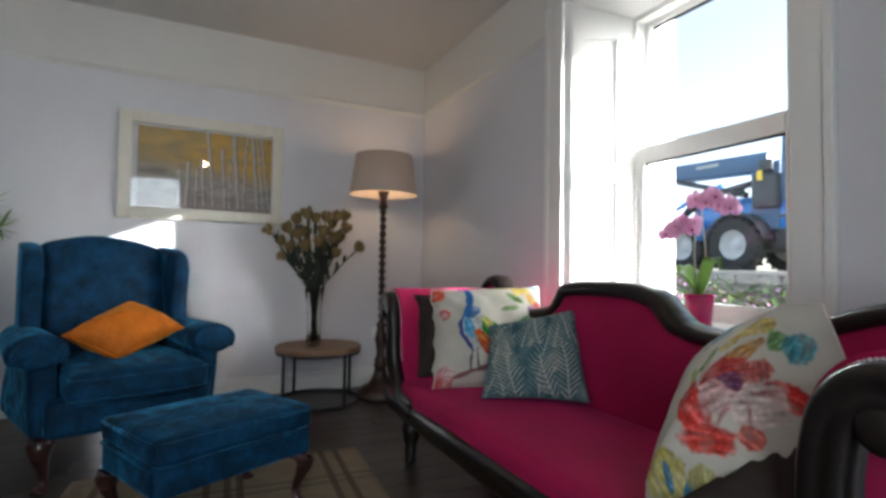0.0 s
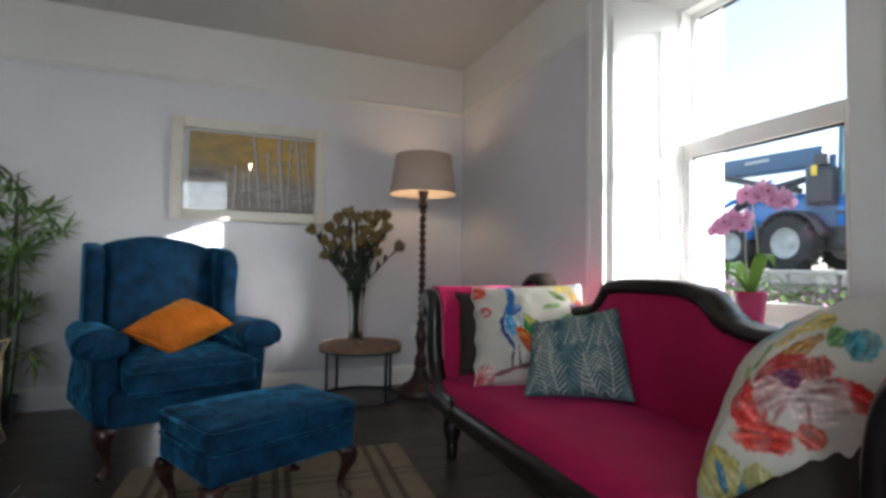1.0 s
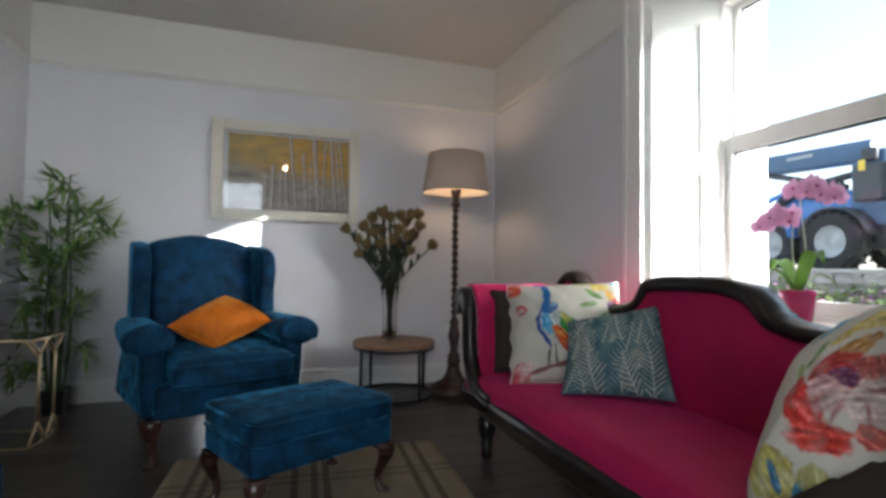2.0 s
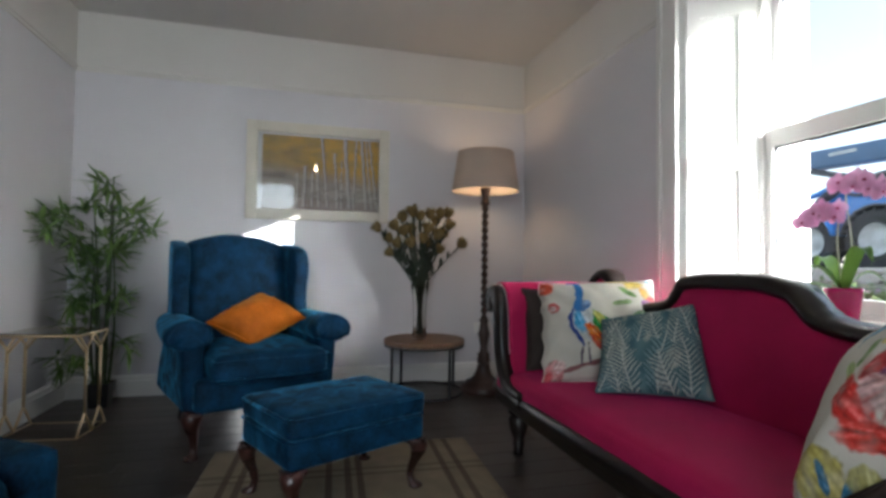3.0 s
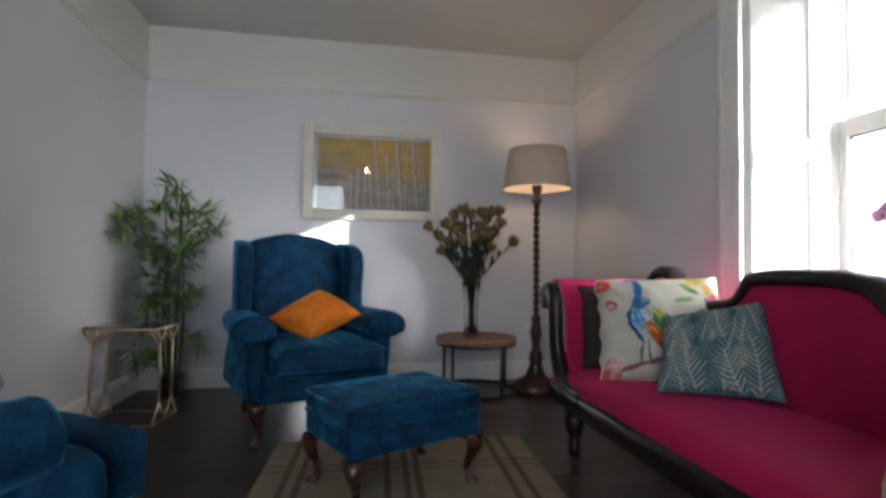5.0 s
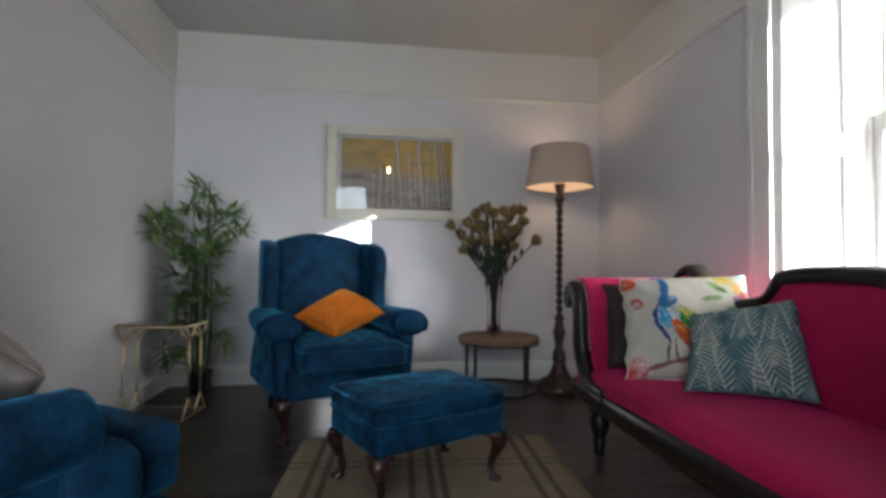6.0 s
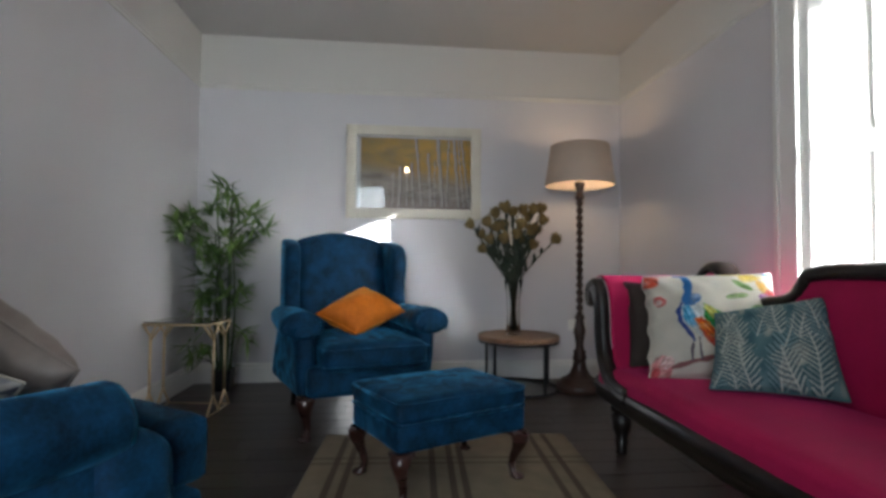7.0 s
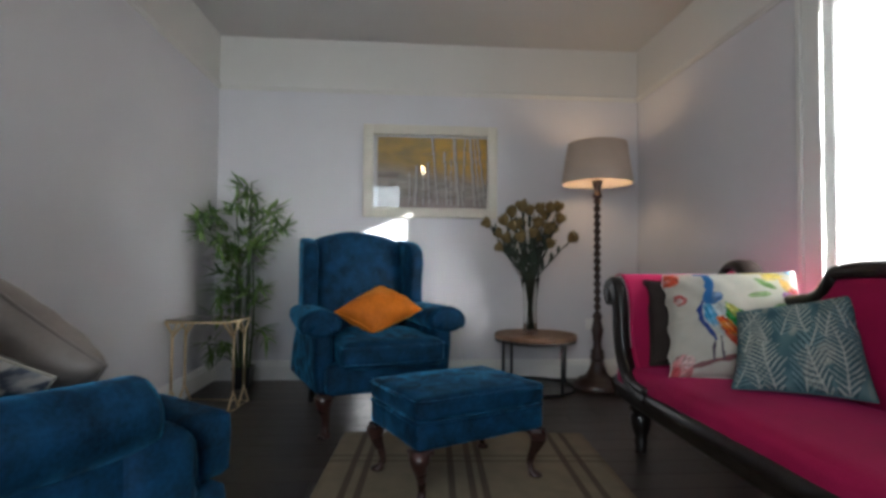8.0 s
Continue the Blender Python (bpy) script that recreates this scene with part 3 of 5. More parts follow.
def loose_cushion(name, m, w, h, t, material, label, seed=0, pinch=0.07, slump=0.0, edge=None, corners=None):
    root = thing(name, m, label, "cushion", "scatter cushions")
    c = part("cover", cushion(w, h, t, pinch=pinch, seed=seed, slump=slump), material, root)
    p = part("piping", piping(w, h, pinch=pinch, slump=slump), edge or material, root)
    if corners:
        shape_cushion((c, p), w, h, corners)
    return root


loose_cushion("cushion", frame_of((-0.165, 2.96, 0.592), (0.49, 0.24, 0.01), (0.05, 0.75, 0.55)) @ pose(0, 0, 0, 0, 45, 0), 0.39, 0.39, 0.19, M_GOLDCUSH, "ochre velvet cushion propped on the armchair seat", 3, 0.05, corners=((-0.045, 0.028), (-0.192, 0.034), (-0.047, -0.006), (0.05, 0.004)))

def floor_lamp():
    root = thing("floor_lamp", pose(1.315, 3.65, 0), "barley-twist wooden floor lamp with a pale linen shade, lit", "floor lamp")
    b = lathe(bmesh.new(), [(0.165, 0), (0.172, 0.015), (0.172, 0.045), (0.16, 0.058), (0.135, 0.064), (0.13, 0.078), (0.1, 0.09), (0.074, 0.112), (0.058, 0.145), (0.046, 0.18), (0.046, 0.2)], 32)
    part("base", b, M_LAMPWOOD, root)
    b = lathe(bmesh.new(), [(0.03, 0.198), (0.044, 0.21), (0.05, 0.235), (0.04, 0.26), (0.048, 0.275), (0.03, 0.29), (0.026, 0.33), (0.036, 0.39), (0.044, 0.42), (0.036, 0.45), (0.026, 0.5), (0.036, 0.52), (0.026, 0.54)], 20)
    part("lower_turning", b, M_LAMPWOOD, root)
    rings = []
    for i in range(160):
        z = 0.54 + 0.83 * i / 159
        ring = []
        for k in range(16):
            a = 2 * math.pi * k / 16
            r = 0.0185 + 0.007 * math.cos(2 * (a - z * 58))
            ring.append((r * math.cos(a), r * math.sin(a), z))
        rings.append(ring)
    part("twisted_pole", loft(bmesh.new(), rings), M_LAMPWOOD, root, "barley-twist carved pole")
    b = lathe(bmesh.new(), [(0.024, 1.37), (0.036, 1.385), (0.03, 1.4), (0.022, 1.42), (0.03, 1.46), (0.04, 1.495), (0.036, 1.5)], 20)
    part("upper_turning", b, M_LAMPWOOD, root)
    part("bulb_holder", lathe(bmesh.new(), [(0.015, 1.5), (0.018, 1.51), (0.018, 1.56), (0.012, 1.57)], 12), M_BRASS, root, "brass lamp holder")
    part("bulb", lathe(bmesh.new(), [(0.012, 1.57), (0.02, 1.585), (0.03, 1.61), (0.022, 1.635), (0.004, 1.645)], 14), glow("lamp_bulb", (1, 0.72, 0.42), 12), root)
    n = 40
    b = loft(bmesh.new(), [[(r * math.cos(2 * math.pi * i / n), r * math.sin(2 * math.pi * i / n), z) for i in range(n)] for r, z in ((0.248, 1.475), (0.248, 1.482), (0.206, 1.765), (0.203, 1.765), (0.244, 1.482), (0.244, 1.475), (0.248, 1.475))], caps=False)
    part("shade", b, M_SHADE, root, "pale oatmeal linen shade")
    return root


def shade_material():
    m = mat("linen_shade", (0.57, 0.485, 0.41), 0.9, var=0.06, scale=10, grain=300, bump=0.2)
    N, L = m.node_tree.nodes, m.node_tree.links
    tr = N.new("ShaderNodeBsdfTranslucent")
    tr.inputs[0].default_value = (0.75, 0.58, 0.42, 1)
    mix = N.new("ShaderNodeMixShader")
    mix.inputs[0].default_value = 0.12
    L.new(N["Principled BSDF"].outputs[0], mix.inputs[1])
    L.new(tr.outputs[0], mix.inputs[2])
    L.new(mix.outputs[0], N["Material Output"].inputs[0])
    return m


M_SHADE = shade_material()
floor_lamp()


def side_table():
    root = thing("side_table", pose(0.885, 3.735, 0), "round side table with rustic wooden top on a black metal frame", "side table")
    part("tabletop", lathe(bmesh.new(), [(0.0, 0.352), (0.288, 0.352), (0.294, 0.357), (0.294, 0.382), (0.288, 0.387), (0.0, 0.387)], 48), M_TABLETOP, root, smooth=False)
    for z, r in ((0.342, 0.285), (0.008, 0.285)):
        pts = [(r * math.cos(a), r * math.sin(a), z) for a in (2 * math.pi * i / 48 for i in range(49))]
        part("ring", tube(bmesh.new(), pts, 0.008, 8), M_BLACK, root)
    for a in (-155, -65, 25, 115):
        x, y = 0.285 * math.cos(radians(a)), 0.285 * math.sin(radians(a))
        part("leg", boxed((x - 0.009, y - 0.009, 0.0), (x + 0.009, y + 0.009, 0.352), 0.002), M_BLACK, root)
    return root


side_table()




def printed(name, rough=0.85, bump=0.2):
    """Cloth or paper whose print is stored with the mesh as a colour layer."""
    m = mat(name, (0.7, 0.7, 0.7), rough, var=0.1, scale=12, grain=350, bump=bump)
    N, L = m.node_tree.nodes, m.node_tree.links
    at = N.new("ShaderNodeAttribute")
    at.attribute_name = "print"
    mix = N.new("ShaderNodeMix")
    mix.data_type, mix.blend_type = "RGBA", "MULTIPLY"
    mix.inputs[0].default_value = 1
    bs = N["Principled BSDF"]
    old = bs.inputs["Base Color"].links[0].from_socket
    sc = N.new("ShaderNodeMix")
    sc.data_type, sc.blend_type = "RGBA", "MULTIPLY"
    sc.inputs[0].default_value = 1
    sc.inputs[7].default_value = (1.4, 1.4, 1.4, 1)
    L.new(old, sc.inputs[6])
    L.new(sc.outputs[2], mix.inputs[6])
    L.new(at.outputs[0], mix.inputs[7])
    L.new(mix.outputs[2], bs.inputs["Base Color"])
    return m


M_CLOTHPRINT = printed("printed_cloth")
M_PAPERPRINT = printed("printed_paper", 0.7, 0.05)


def lerp(a, b, k):
    return tuple(x + (y - x) * k for x, y in zip(a, b))


def blob(col, u, v, cu, cv, ru, rv, ang, ink, strength=1.0, rough=0.25):
    c, s = math.cos(radians(ang)), math.sin(radians(ang))
    a, b_ = ((u - cu) * c + (v - cv) * s) / ru, (-(u - cu) * s + (v - cv) * c) / rv
    d = math.hypot(a, b_)
    if d > 1.7:
        return col
    d += 1.3 * rough * noise.noise(Vector((u * 6 + cu * 9, v * 6 + cv * 7, ru * 30))) + 0.8 * rough * noise.noise(Vector((u * 17, v * 17, cu * 9)))
    k = max(0.0, min(1.0, (1.05 - d) / 0.16))
    wash = 0.75 + 0.35 * noise.noise(Vector((u * 9, v * 9, cu * 5)))
    # brush streaks along the long axis
    p, q = (a * 1.2, b_ * 5.0) if ru > rv else (a * 5.0, b_ * 1.2)
    tone = 1.0 + 0.8 * noise.noise(Vector((p + cv * 20, q, cu * 13))) + 0.35 * noise.noise(Vector((u * 26, v * 26, cu * 7)))
    ink = tuple(max(0.0, min(0.8, h_ * 0.85 * tone + 0.3 * max(0.0, tone - 1.2))) for h_ in ink)
    return lerp(col, ink, k * strength * min(1.0, wash + 0.15))


def stroke(col, u, v, pts, w, ink):
    best = 9.0
    for (x0, y0), (x1, y1) in zip(pts, pts[1:]):
        dx, dy = x1 - x0, y1 - y0
        t = max(0.0, min(1.0, ((u - x0) * dx + (v - y0) * dy) / (dx * dx + dy * dy)))
        best = min(best, math.hypot(u - x0 - t * dx, v - y0 - t * dy))
    best += 0.025 * noise.noise(Vector((u * 8, v * 8, 3)))
    return lerp(col, ink, max(0.0, min(1.0, (w - best) / (0.3 * w) + 0.5)))


CREAM = (0.45, 0.425, 0.36)


def peacock(u, v):
    c = lerp(CREAM, (0.52, 0.5, 0.43), 0.5 + 0.5 * noise.noise(Vector((u * 3, v * 3, 0))))
    c = lerp(c, (0.4, 0.42, 0.4), 0.35 * max(0.0, noise.noise(Vector((u * 7, v * 5, 9)))))
    for b_ in ((-0.9, 0.82, 0.13, 0.2, 25, (0.6, 0.07, 0.02)),
               (-0.78, 0.32, 0.1, 0.11, 0, (0.5, 0.08, 0.08)),
               (-0.8, 0.3, 0.05, 0.05, 0, (0.65, 0.5, 0.45)),
               (-0.84, -0.84, 0.2, 0.17, 30, (0.55, 0.2, 0.2)),
               (-0.74, -0.78, 0.1, 0.09, 30, (0.62, 0.42, 0.4)),
               (-0.93, -0.92, 0.08, 0.07, 30, (0.5, 0.06, 0.07)),
               (0.3, 0.93, 0.3, 0.07, -4, (0.6, 0.5, 0.06)),
               (0.6, 0.8, 0.16, 0.12, 10, (0.6, 0.44, 0.05))):
        c = blob(c, u, v, *b_)
    for b_ in ((0.78, 0.55, 0.08, 0.24, 15, (0.6, 0.35, 0.06)),
               (0.86, 0.42, 0.1, 0.14, 0, (0.5, 0.04, 0.06)),
               (0.74, 0.38, 0.1, 0.08, 0, (0.25, 0.1, 0.28)),
               (0.92, 0.95, 0.09, 0.07, 0, (0.1, 0.3, 0.5)),
               (0.46, 0.6, 0.18, 0.07, -40, (0.12, 0.25, 0.05)),
               (0.36, 0.36, 0.18, 0.05, 10, (0.16, 0.28, 0.08)),
               (0.62, 0.12, 0.16, 0.1, 30, (0.15, 0.3, 0.12))):
        c = blob(c, u, v, *b_)
    for b_ in ((-0.28, -0.08, 0.19, 0.33, 15, (0.5, 0.55, 0.58)),
               (-0.37, -0.02, 0.09, 0.26, 15, (0.12, 0.34, 0.55), 1.2),
               (-0.12, -0.32, 0.11, 0.3, 32, (0.6, 0.2, 0.04), 1.3),
               (-0.08, -0.5, 0.05, 0.2, 45, (0.45, 0.07, 0.02), 1.3),
               (0.03, -0.2, 0.13, 0.42, 28, (0.07, 0.27, 0.1), 1.3),
               (-0.04, 0.0, 0.06, 0.2, 30, (0.4, 0.42, 0.07), 1.3),
               (0.1, -0.34, 0.07, 0.28, 25, (0.04, 0.18, 0.2), 1.3),
               (0.02, -0.2, 0.035, 0.06, 0, (0.02, 0.05, 0.1), 1.3),
               (0.22, -0.42, 0.03, 0.05, 0, (0.02, 0.05, 0.1)),
               (0.3, -0.6, 0.08, 0.2, 35, (0.5, 0.14, 0.03))):
        c = blob(c, u, v, *b_)
    c = stroke(c, u, v, [(-0.66, -0.84), (-0.32, -0.76), (-0.1, -0.7), (0.3, -0.66)], 0.03, (0.2, 0.08, 0.08))
    c = stroke(c, u, v, [(-0.36, -0.42), (-0.4, -0.76)], 0.014, (0.08, 0.06, 0.09))
    c = stroke(c, u, v, [(-0.28, -0.42), (-0.27, -0.74)], 0.014, (0.08, 0.06, 0.09))
    c = stroke(c, u, v, [(-0.47, 0.22), (-0.53, 0.05), (-0.5, -0.12), (-0.42, -0.3), (-0.35, -0.45)], 0.03, (0.012, 0.04, 0.2))
    c = blob(c, u, v, -0.33, 0.28, 0.15, 0.13, 30, (0.015, 0.14, 0.4))
    c = stroke(c, u, v, [(-0.36, 0.84), (-0.32, 0.66), (-0.34, 0.45), (-0.4, 0.26)], 0.06, (0.012, 0.12, 0.34))
    c = stroke(c, u, v, [(-0.5, 0.86), (-0.36, 0.86)], 0.035, (0.012, 0.14, 0.34))
    return c


FERNS = [(-1.0, -1.1, 74, 1.2, 0.3), (-0.62, -1.0, 102, 0.9, 0.3), (-0.35, -1.15, 96, 1.3, 0.32), (0.1, -1.1, 82, 1.7, 0.34), (0.45, -1.0, 112, 0.9, 0.26),
         (0.72, -1.1, 98, 1.4, 0.32), (1.05, -0.5, 106, 1.4, 0.3), (-0.85, -0.2, 82, 1.1, 0.28), (-0.5, -0.1, 100, 0.8, 0.26), (-0.25, 0.1, 66, 1.0, 0.3),
         (0.2, 0.1, 100, 0.9, 0.28), (0.5, 0.0, 84, 1.2, 0.3), (0.8, 0.25, 110, 0.8, 0.24), (-1.0, 0.2, 58, 0.7, 0.24)]


def fern(u, v):
    """Palm fronds: pale leaflets over dark ones, with cream gaps."""
    n = noise.noise(Vector((u * 4, v * 4, 5)))
    c = lerp((0.03, 0.09, 0.11), (0.11, 0.19, 0.2), max(0, min(1, 0.45 + 0.8 * n)))
    gap = noise.noise(Vector((u * 2.3 + 4, v * 1.6, 7)))
    c = lerp(c, (0.46, 0.45, 0.36), max(0.0, min(0.85, (gap - 0.1) * 5)))
    for k, (x, y, ang, ln, w) in enumerate(FERNS):
        a = radians(ang)
        s = (u - x) * math.cos(a) + (v - y) * math.sin(a)
        d = -(u - x) * math.sin(a) + (v - y) * math.cos(a) + 0.06 * math.sin(s * 3 + k)
        back = s - abs(d) * 0.9
        if 0 < back < ln and abs(d) < 1.3 * w:
            width = w * math.sin(math.pi * min(1, 0.08 + back / ln)) ** 0.6 if back / ln < 0.92 else 0
            f = (back / 0.1 + 0.4 * noise.noise(Vector((d * 3, s * 3, k)))) % 1.0
            pale = (0.4, 0.43, 0.38) if k % 3 else (0.2, 0.3, 0.31)
            if abs(d) < width * (0.8 + 0.4 * noise.noise(Vector((s * 9, k, d * 2)))):
                edge = min(1.0, abs(f - 0.5) / 0.07)
                c = lerp(c, pale if f < 0.42 else (0.014, 0.055, 0.072), (0.8 if f < 0.42 else 0.85) * edge * (0.8 + 0.5 * n))
            if abs(d) < 0.014:
                c = lerp(c, (0.45, 0.46, 0.4), 0.75)
    return c


def peony(u, v):
    c = lerp(CREAM, (0.5, 0.48, 0.42), 0.5 + 0.5 * noise.noise(Vector((u * 3, v * 3, 2))))
    for b_ in ((-0.25, 0.82, 0.34, 0.07, 18, (0.1, 0.33, 0.5)),
               (0.28, 0.62, 0.25, 0.1, 12, (0.55, 0.42, 0.1)),
               (0.02, 0.5, 0.17, 0.09, 25, (0.5, 0.38, 0.08)),
               (0.5, 0.45, 0.12, 0.1, 30, (0.15, 0.3, 0.1)),
               (0.68, 0.36, 0.18, 0.14, 60, (0.05, 0.24, 0.28)),
               (0.15, 0.32, 0.28, 0.07, 35, (0.4, 0.2, 0.05)),
               (-0.3, 0.4, 0.2, 0.06, 50, (0.16, 0.27, 0.08)),
               (-0.5, 0.28, 0.17, 0.07, 110, (0.26, 0.36, 0.1)),):
        c = blob(c, u, v, *b_)
    for b_ in ((-0.42, -0.12, 0.18, 0.3, 30, (0.55, 0.02, 0.012)),
               (-0.28, -0.44, 0.3, 0.12, -10, (0.55, 0.03, 0.015)),
               (0.0, 0.12, 0.32, 0.18, 10, (0.4, 0.02, 0.02)),
               (0.5, -0.12, 0.22, 0.13, -30, (0.58, 0.015, 0.01)),
               (0.28, 0.12, 0.14, 0.14, 0, (0.45, 0.12, 0.1)),
               (-0.12, -0.1, 0.2, 0.16, 20, (0.6, 0.38, 0.36)),
               (0.22, -0.2, 0.26, 0.22, 0, (0.62, 0.5, 0.46)),
               (0.04, 0.06, 0.12, 0.1, 0, (0.12, 0.03, 0.1)),):
        c = blob(c, u, v, *b_)
    for b_ in ((0.12, -0.45, 0.12, 0.1, -40, (0.5, 0.08, 0.05)),
               (-0.75, -0.7, 0.2, 0.34, 30, (0.42, 0.36, 0.08)),
               (-0.72, -0.72, 0.04, 0.14, 10, (0.03, 0.16, 0.3)),
               (-0.55, -0.85, 0.04, 0.13, -30, (0.03, 0.2, 0.36)),
               (-0.4, -0.8, 0.14, 0.16, 0, (0.36, 0.33, 0.1)),
               (-0.62, -0.95, 0.14, 0.04, 0, (0.05, 0.25, 0.4)),):
        c = blob(c, u, v, *b_)
    return peony_lines(c, u, v)


def peony_lines(c, u, v):
    """Darker petal folds in the middle of the flower."""
    r, a = math.hypot(u, v + 0.05), math.atan2(v + 0.05, u)
    fold = math.sin(a * 7 + 9 * r + 3 * noise.noise(Vector((u * 5, v * 5, 8))))
    k = max(0.0, fold - 0.55) * 1.6 * max(0.0, 1 - abs(r - 0.26) / 0.24)
    return lerp(c, (0.22, 0.015, 0.015), min(0.85, k))


def zigzag(u, v):
    f = (u * 2.2 + abs(((v * 2.5) % 1) - 0.5) * 1.2) % 1
    c = (0.6, 0.58, 0.54) if f < 0.36 else (0.12, 0.14, 0.19) if f < 0.7 else (0.35, 0.36, 0.38)
    return (0.5, 0.2, 0.05) if 0.3 < v < 0.42 and f < 0.5 else c


def woodland(u, v):
    n = noise.noise(Vector((u * 3, v * 5, 1))) + 0.5 * noise.noise(Vector((u * 9, v * 12, 2)))
    top = lerp((0.74, 0.45, 0.08), (0.42, 0.32, 0.12), max(0, min(1, 0.45 + 0.7 * n - 0.3 * u)))
    low = lerp((0.3, 0.26, 0.22), (0.62, 0.59, 0.54), max(0, min(1, 0.3 + 0.7 * n)))
    c = lerp(low, top, max(0, min(1, (v + 0.25 + 0.5 * u * 0.4) * 2.2 + 0.4 * n)))
    if v < -0.75:
        c = lerp(c, (0.4, 0.33, 0.3), 0.6)
    for k, (x, w, hgt, lean) in enumerate(((-0.42, 0.018, 0.0, 0), (-0.3, 0.03, 0.2, 0.02), (-0.16, 0.014, 0.1, 0), (-0.05, 0.02, 0.3, -0.03), (0.1, 0.022, 1.1, -0.06), (0.27, 0.022, 0.6, -0.04), (0.34, 0.012, 0.4, 0), (0.48, 0.034, 1.1, -0.05), (0.56, 0.016, 1.1, 0.02), (0.78, 0.028, 1.1, -0.05), (0.87, 0.016, 1.1, -0.06), (0.97, 0.02, 1.1, -0.08))):
        xx = x + lean * (v + 0.8) + 0.012 * noise.noise(Vector((k, v * 4, 0)))
        if -0.92 + 0.1 * noise.noise(Vector((k, 3, 1))) < v < hgt and abs(u - xx) < w:
            c = lerp((0.75, 0.74, 0.7), (0.16, 0.13, 0.12), 1.0 if (u - xx) / w > 0.55 else 0.25 + 0.3 * noise.noise(Vector((u * 40, v * 14, k))))
    return c


def paint(ob, fn, w, h, front_only=True, back=(0.06, 0.05, 0.045)):
    """Store a print, given as fn(u, v), on a mesh that lies in its xz plane."""
    me = ob.data
    lay = me.color_attributes.new("print", "FLOAT_COLOR", "POINT")
    flat = np.ones((len(me.vertices), 4))
    for i, vt in enumerate(me.vertices):
        if front_only and vt.co.y > 0.003:
            flat[i, :3] = back
        else:
            flat[i, :3] = fn(2 * vt.co.x / w, 2 * vt.co.z / h)
    lay.data.foreach_set("color", flat.ravel())


def print_cushion(m, w, h, t, fn, label, seed, pinch, edge, res=80, sag=0.0, corners=None, scallop=0.0):
    root = thing("cushion", m, label, "cushion", "scatter cushions")
    c = part("cover", cushion(w, h, t, n=res, pinch=pinch, seed=seed), M_CLOTHPRINT, root)
    paint(c, fn, w, h)
    p = part("piping", piping(w, h, pinch=pinch, r=0.004), edge, root)
    if corners:
        shape_cushion((c, p), w, h, corners, scallop)
    if sag:
        # one upper corner slumps inward
        for me in (c.data, p.data):
            for vt in me.vertices:
                k = max(0.0, vt.co.z / h - vt.co.x / w - 0.15)
                vt.co.x += sag * k
                vt.co.z -= sag * k * 0.9
    return root


M_LINEN = mat("cream_linen", (0.6, 0.57, 0.49), 0.9, var=0.06, scale=20, grain=300)
M_TEAL = mat("teal_linen", (0.07, 0.15, 0.17), 0.9, var=0.15, scale=20, grain=300)
M_TAUPE = mat("dark_taupe_velvet", (0.035, 0.026, 0.022), 0.8, var=0.2, scale=9, grain=120, sheen=0.2, spec=0.2)

print_cushion(frame_of((1.273, 2.063, 0.652), (0.492, -0.178, 0.024), (0.1, 0.25, 0.40)), 0.54, 0.50, 0.2, peacock, "cream cushion printed with a peacock and flowers on the settee", 1, 0.06, M_LINEN, 150, corners=((-0.008, 0.006), (0, 0), (0.002, -0.01), (0.021, -0.006)), scallop=0.015)
print_cushion(frame_of((1.274, 1.708, 0.596), (0.285, -0.187, 0.06), (0.111, 0.16, 0.304)), 0.378, 0.38, 0.15, fern, "teal cushion printed with pale fern leaves on the settee", 2, 0.06, M_TEAL, 150, corners=((-0.033, 0.075), (-0.03, 0.01), (0.004, 0.005), (0.03, -0.014)))
print_cushion(frame_of((1.085, 0.765, 0.675), (0.14, -0.233, 0.06), (0.215, 0.06, 0.30)), 0.37, 0.44, 0.2, peony, "cream cushion printed with a large red peony against the settee arm", 5, -0.05, M_LINEN, 150, sag=0.13)
loose_cushion("cushion", frame_of((1.22, 2.235, 0.635), (0.5, -0.10, 0.0), (0.05, 0.3, 1)), 0.42, 0.38, 0.10, M_TAUPE, "dark taupe velvet cushion behind the peacock cushion", 11)
loose_cushion("cushion", frame_of((0.965, 0.60, 0.53), (0.14, -0.21, 0.03), (0.2, 0.06, 0.30)) @ pose(0, 0, 0, 0, -38, 0), 0.27, 0.25, 0.1, M_TAUPE, "dark taupe velvet cushion behind the peony cushion", 12)


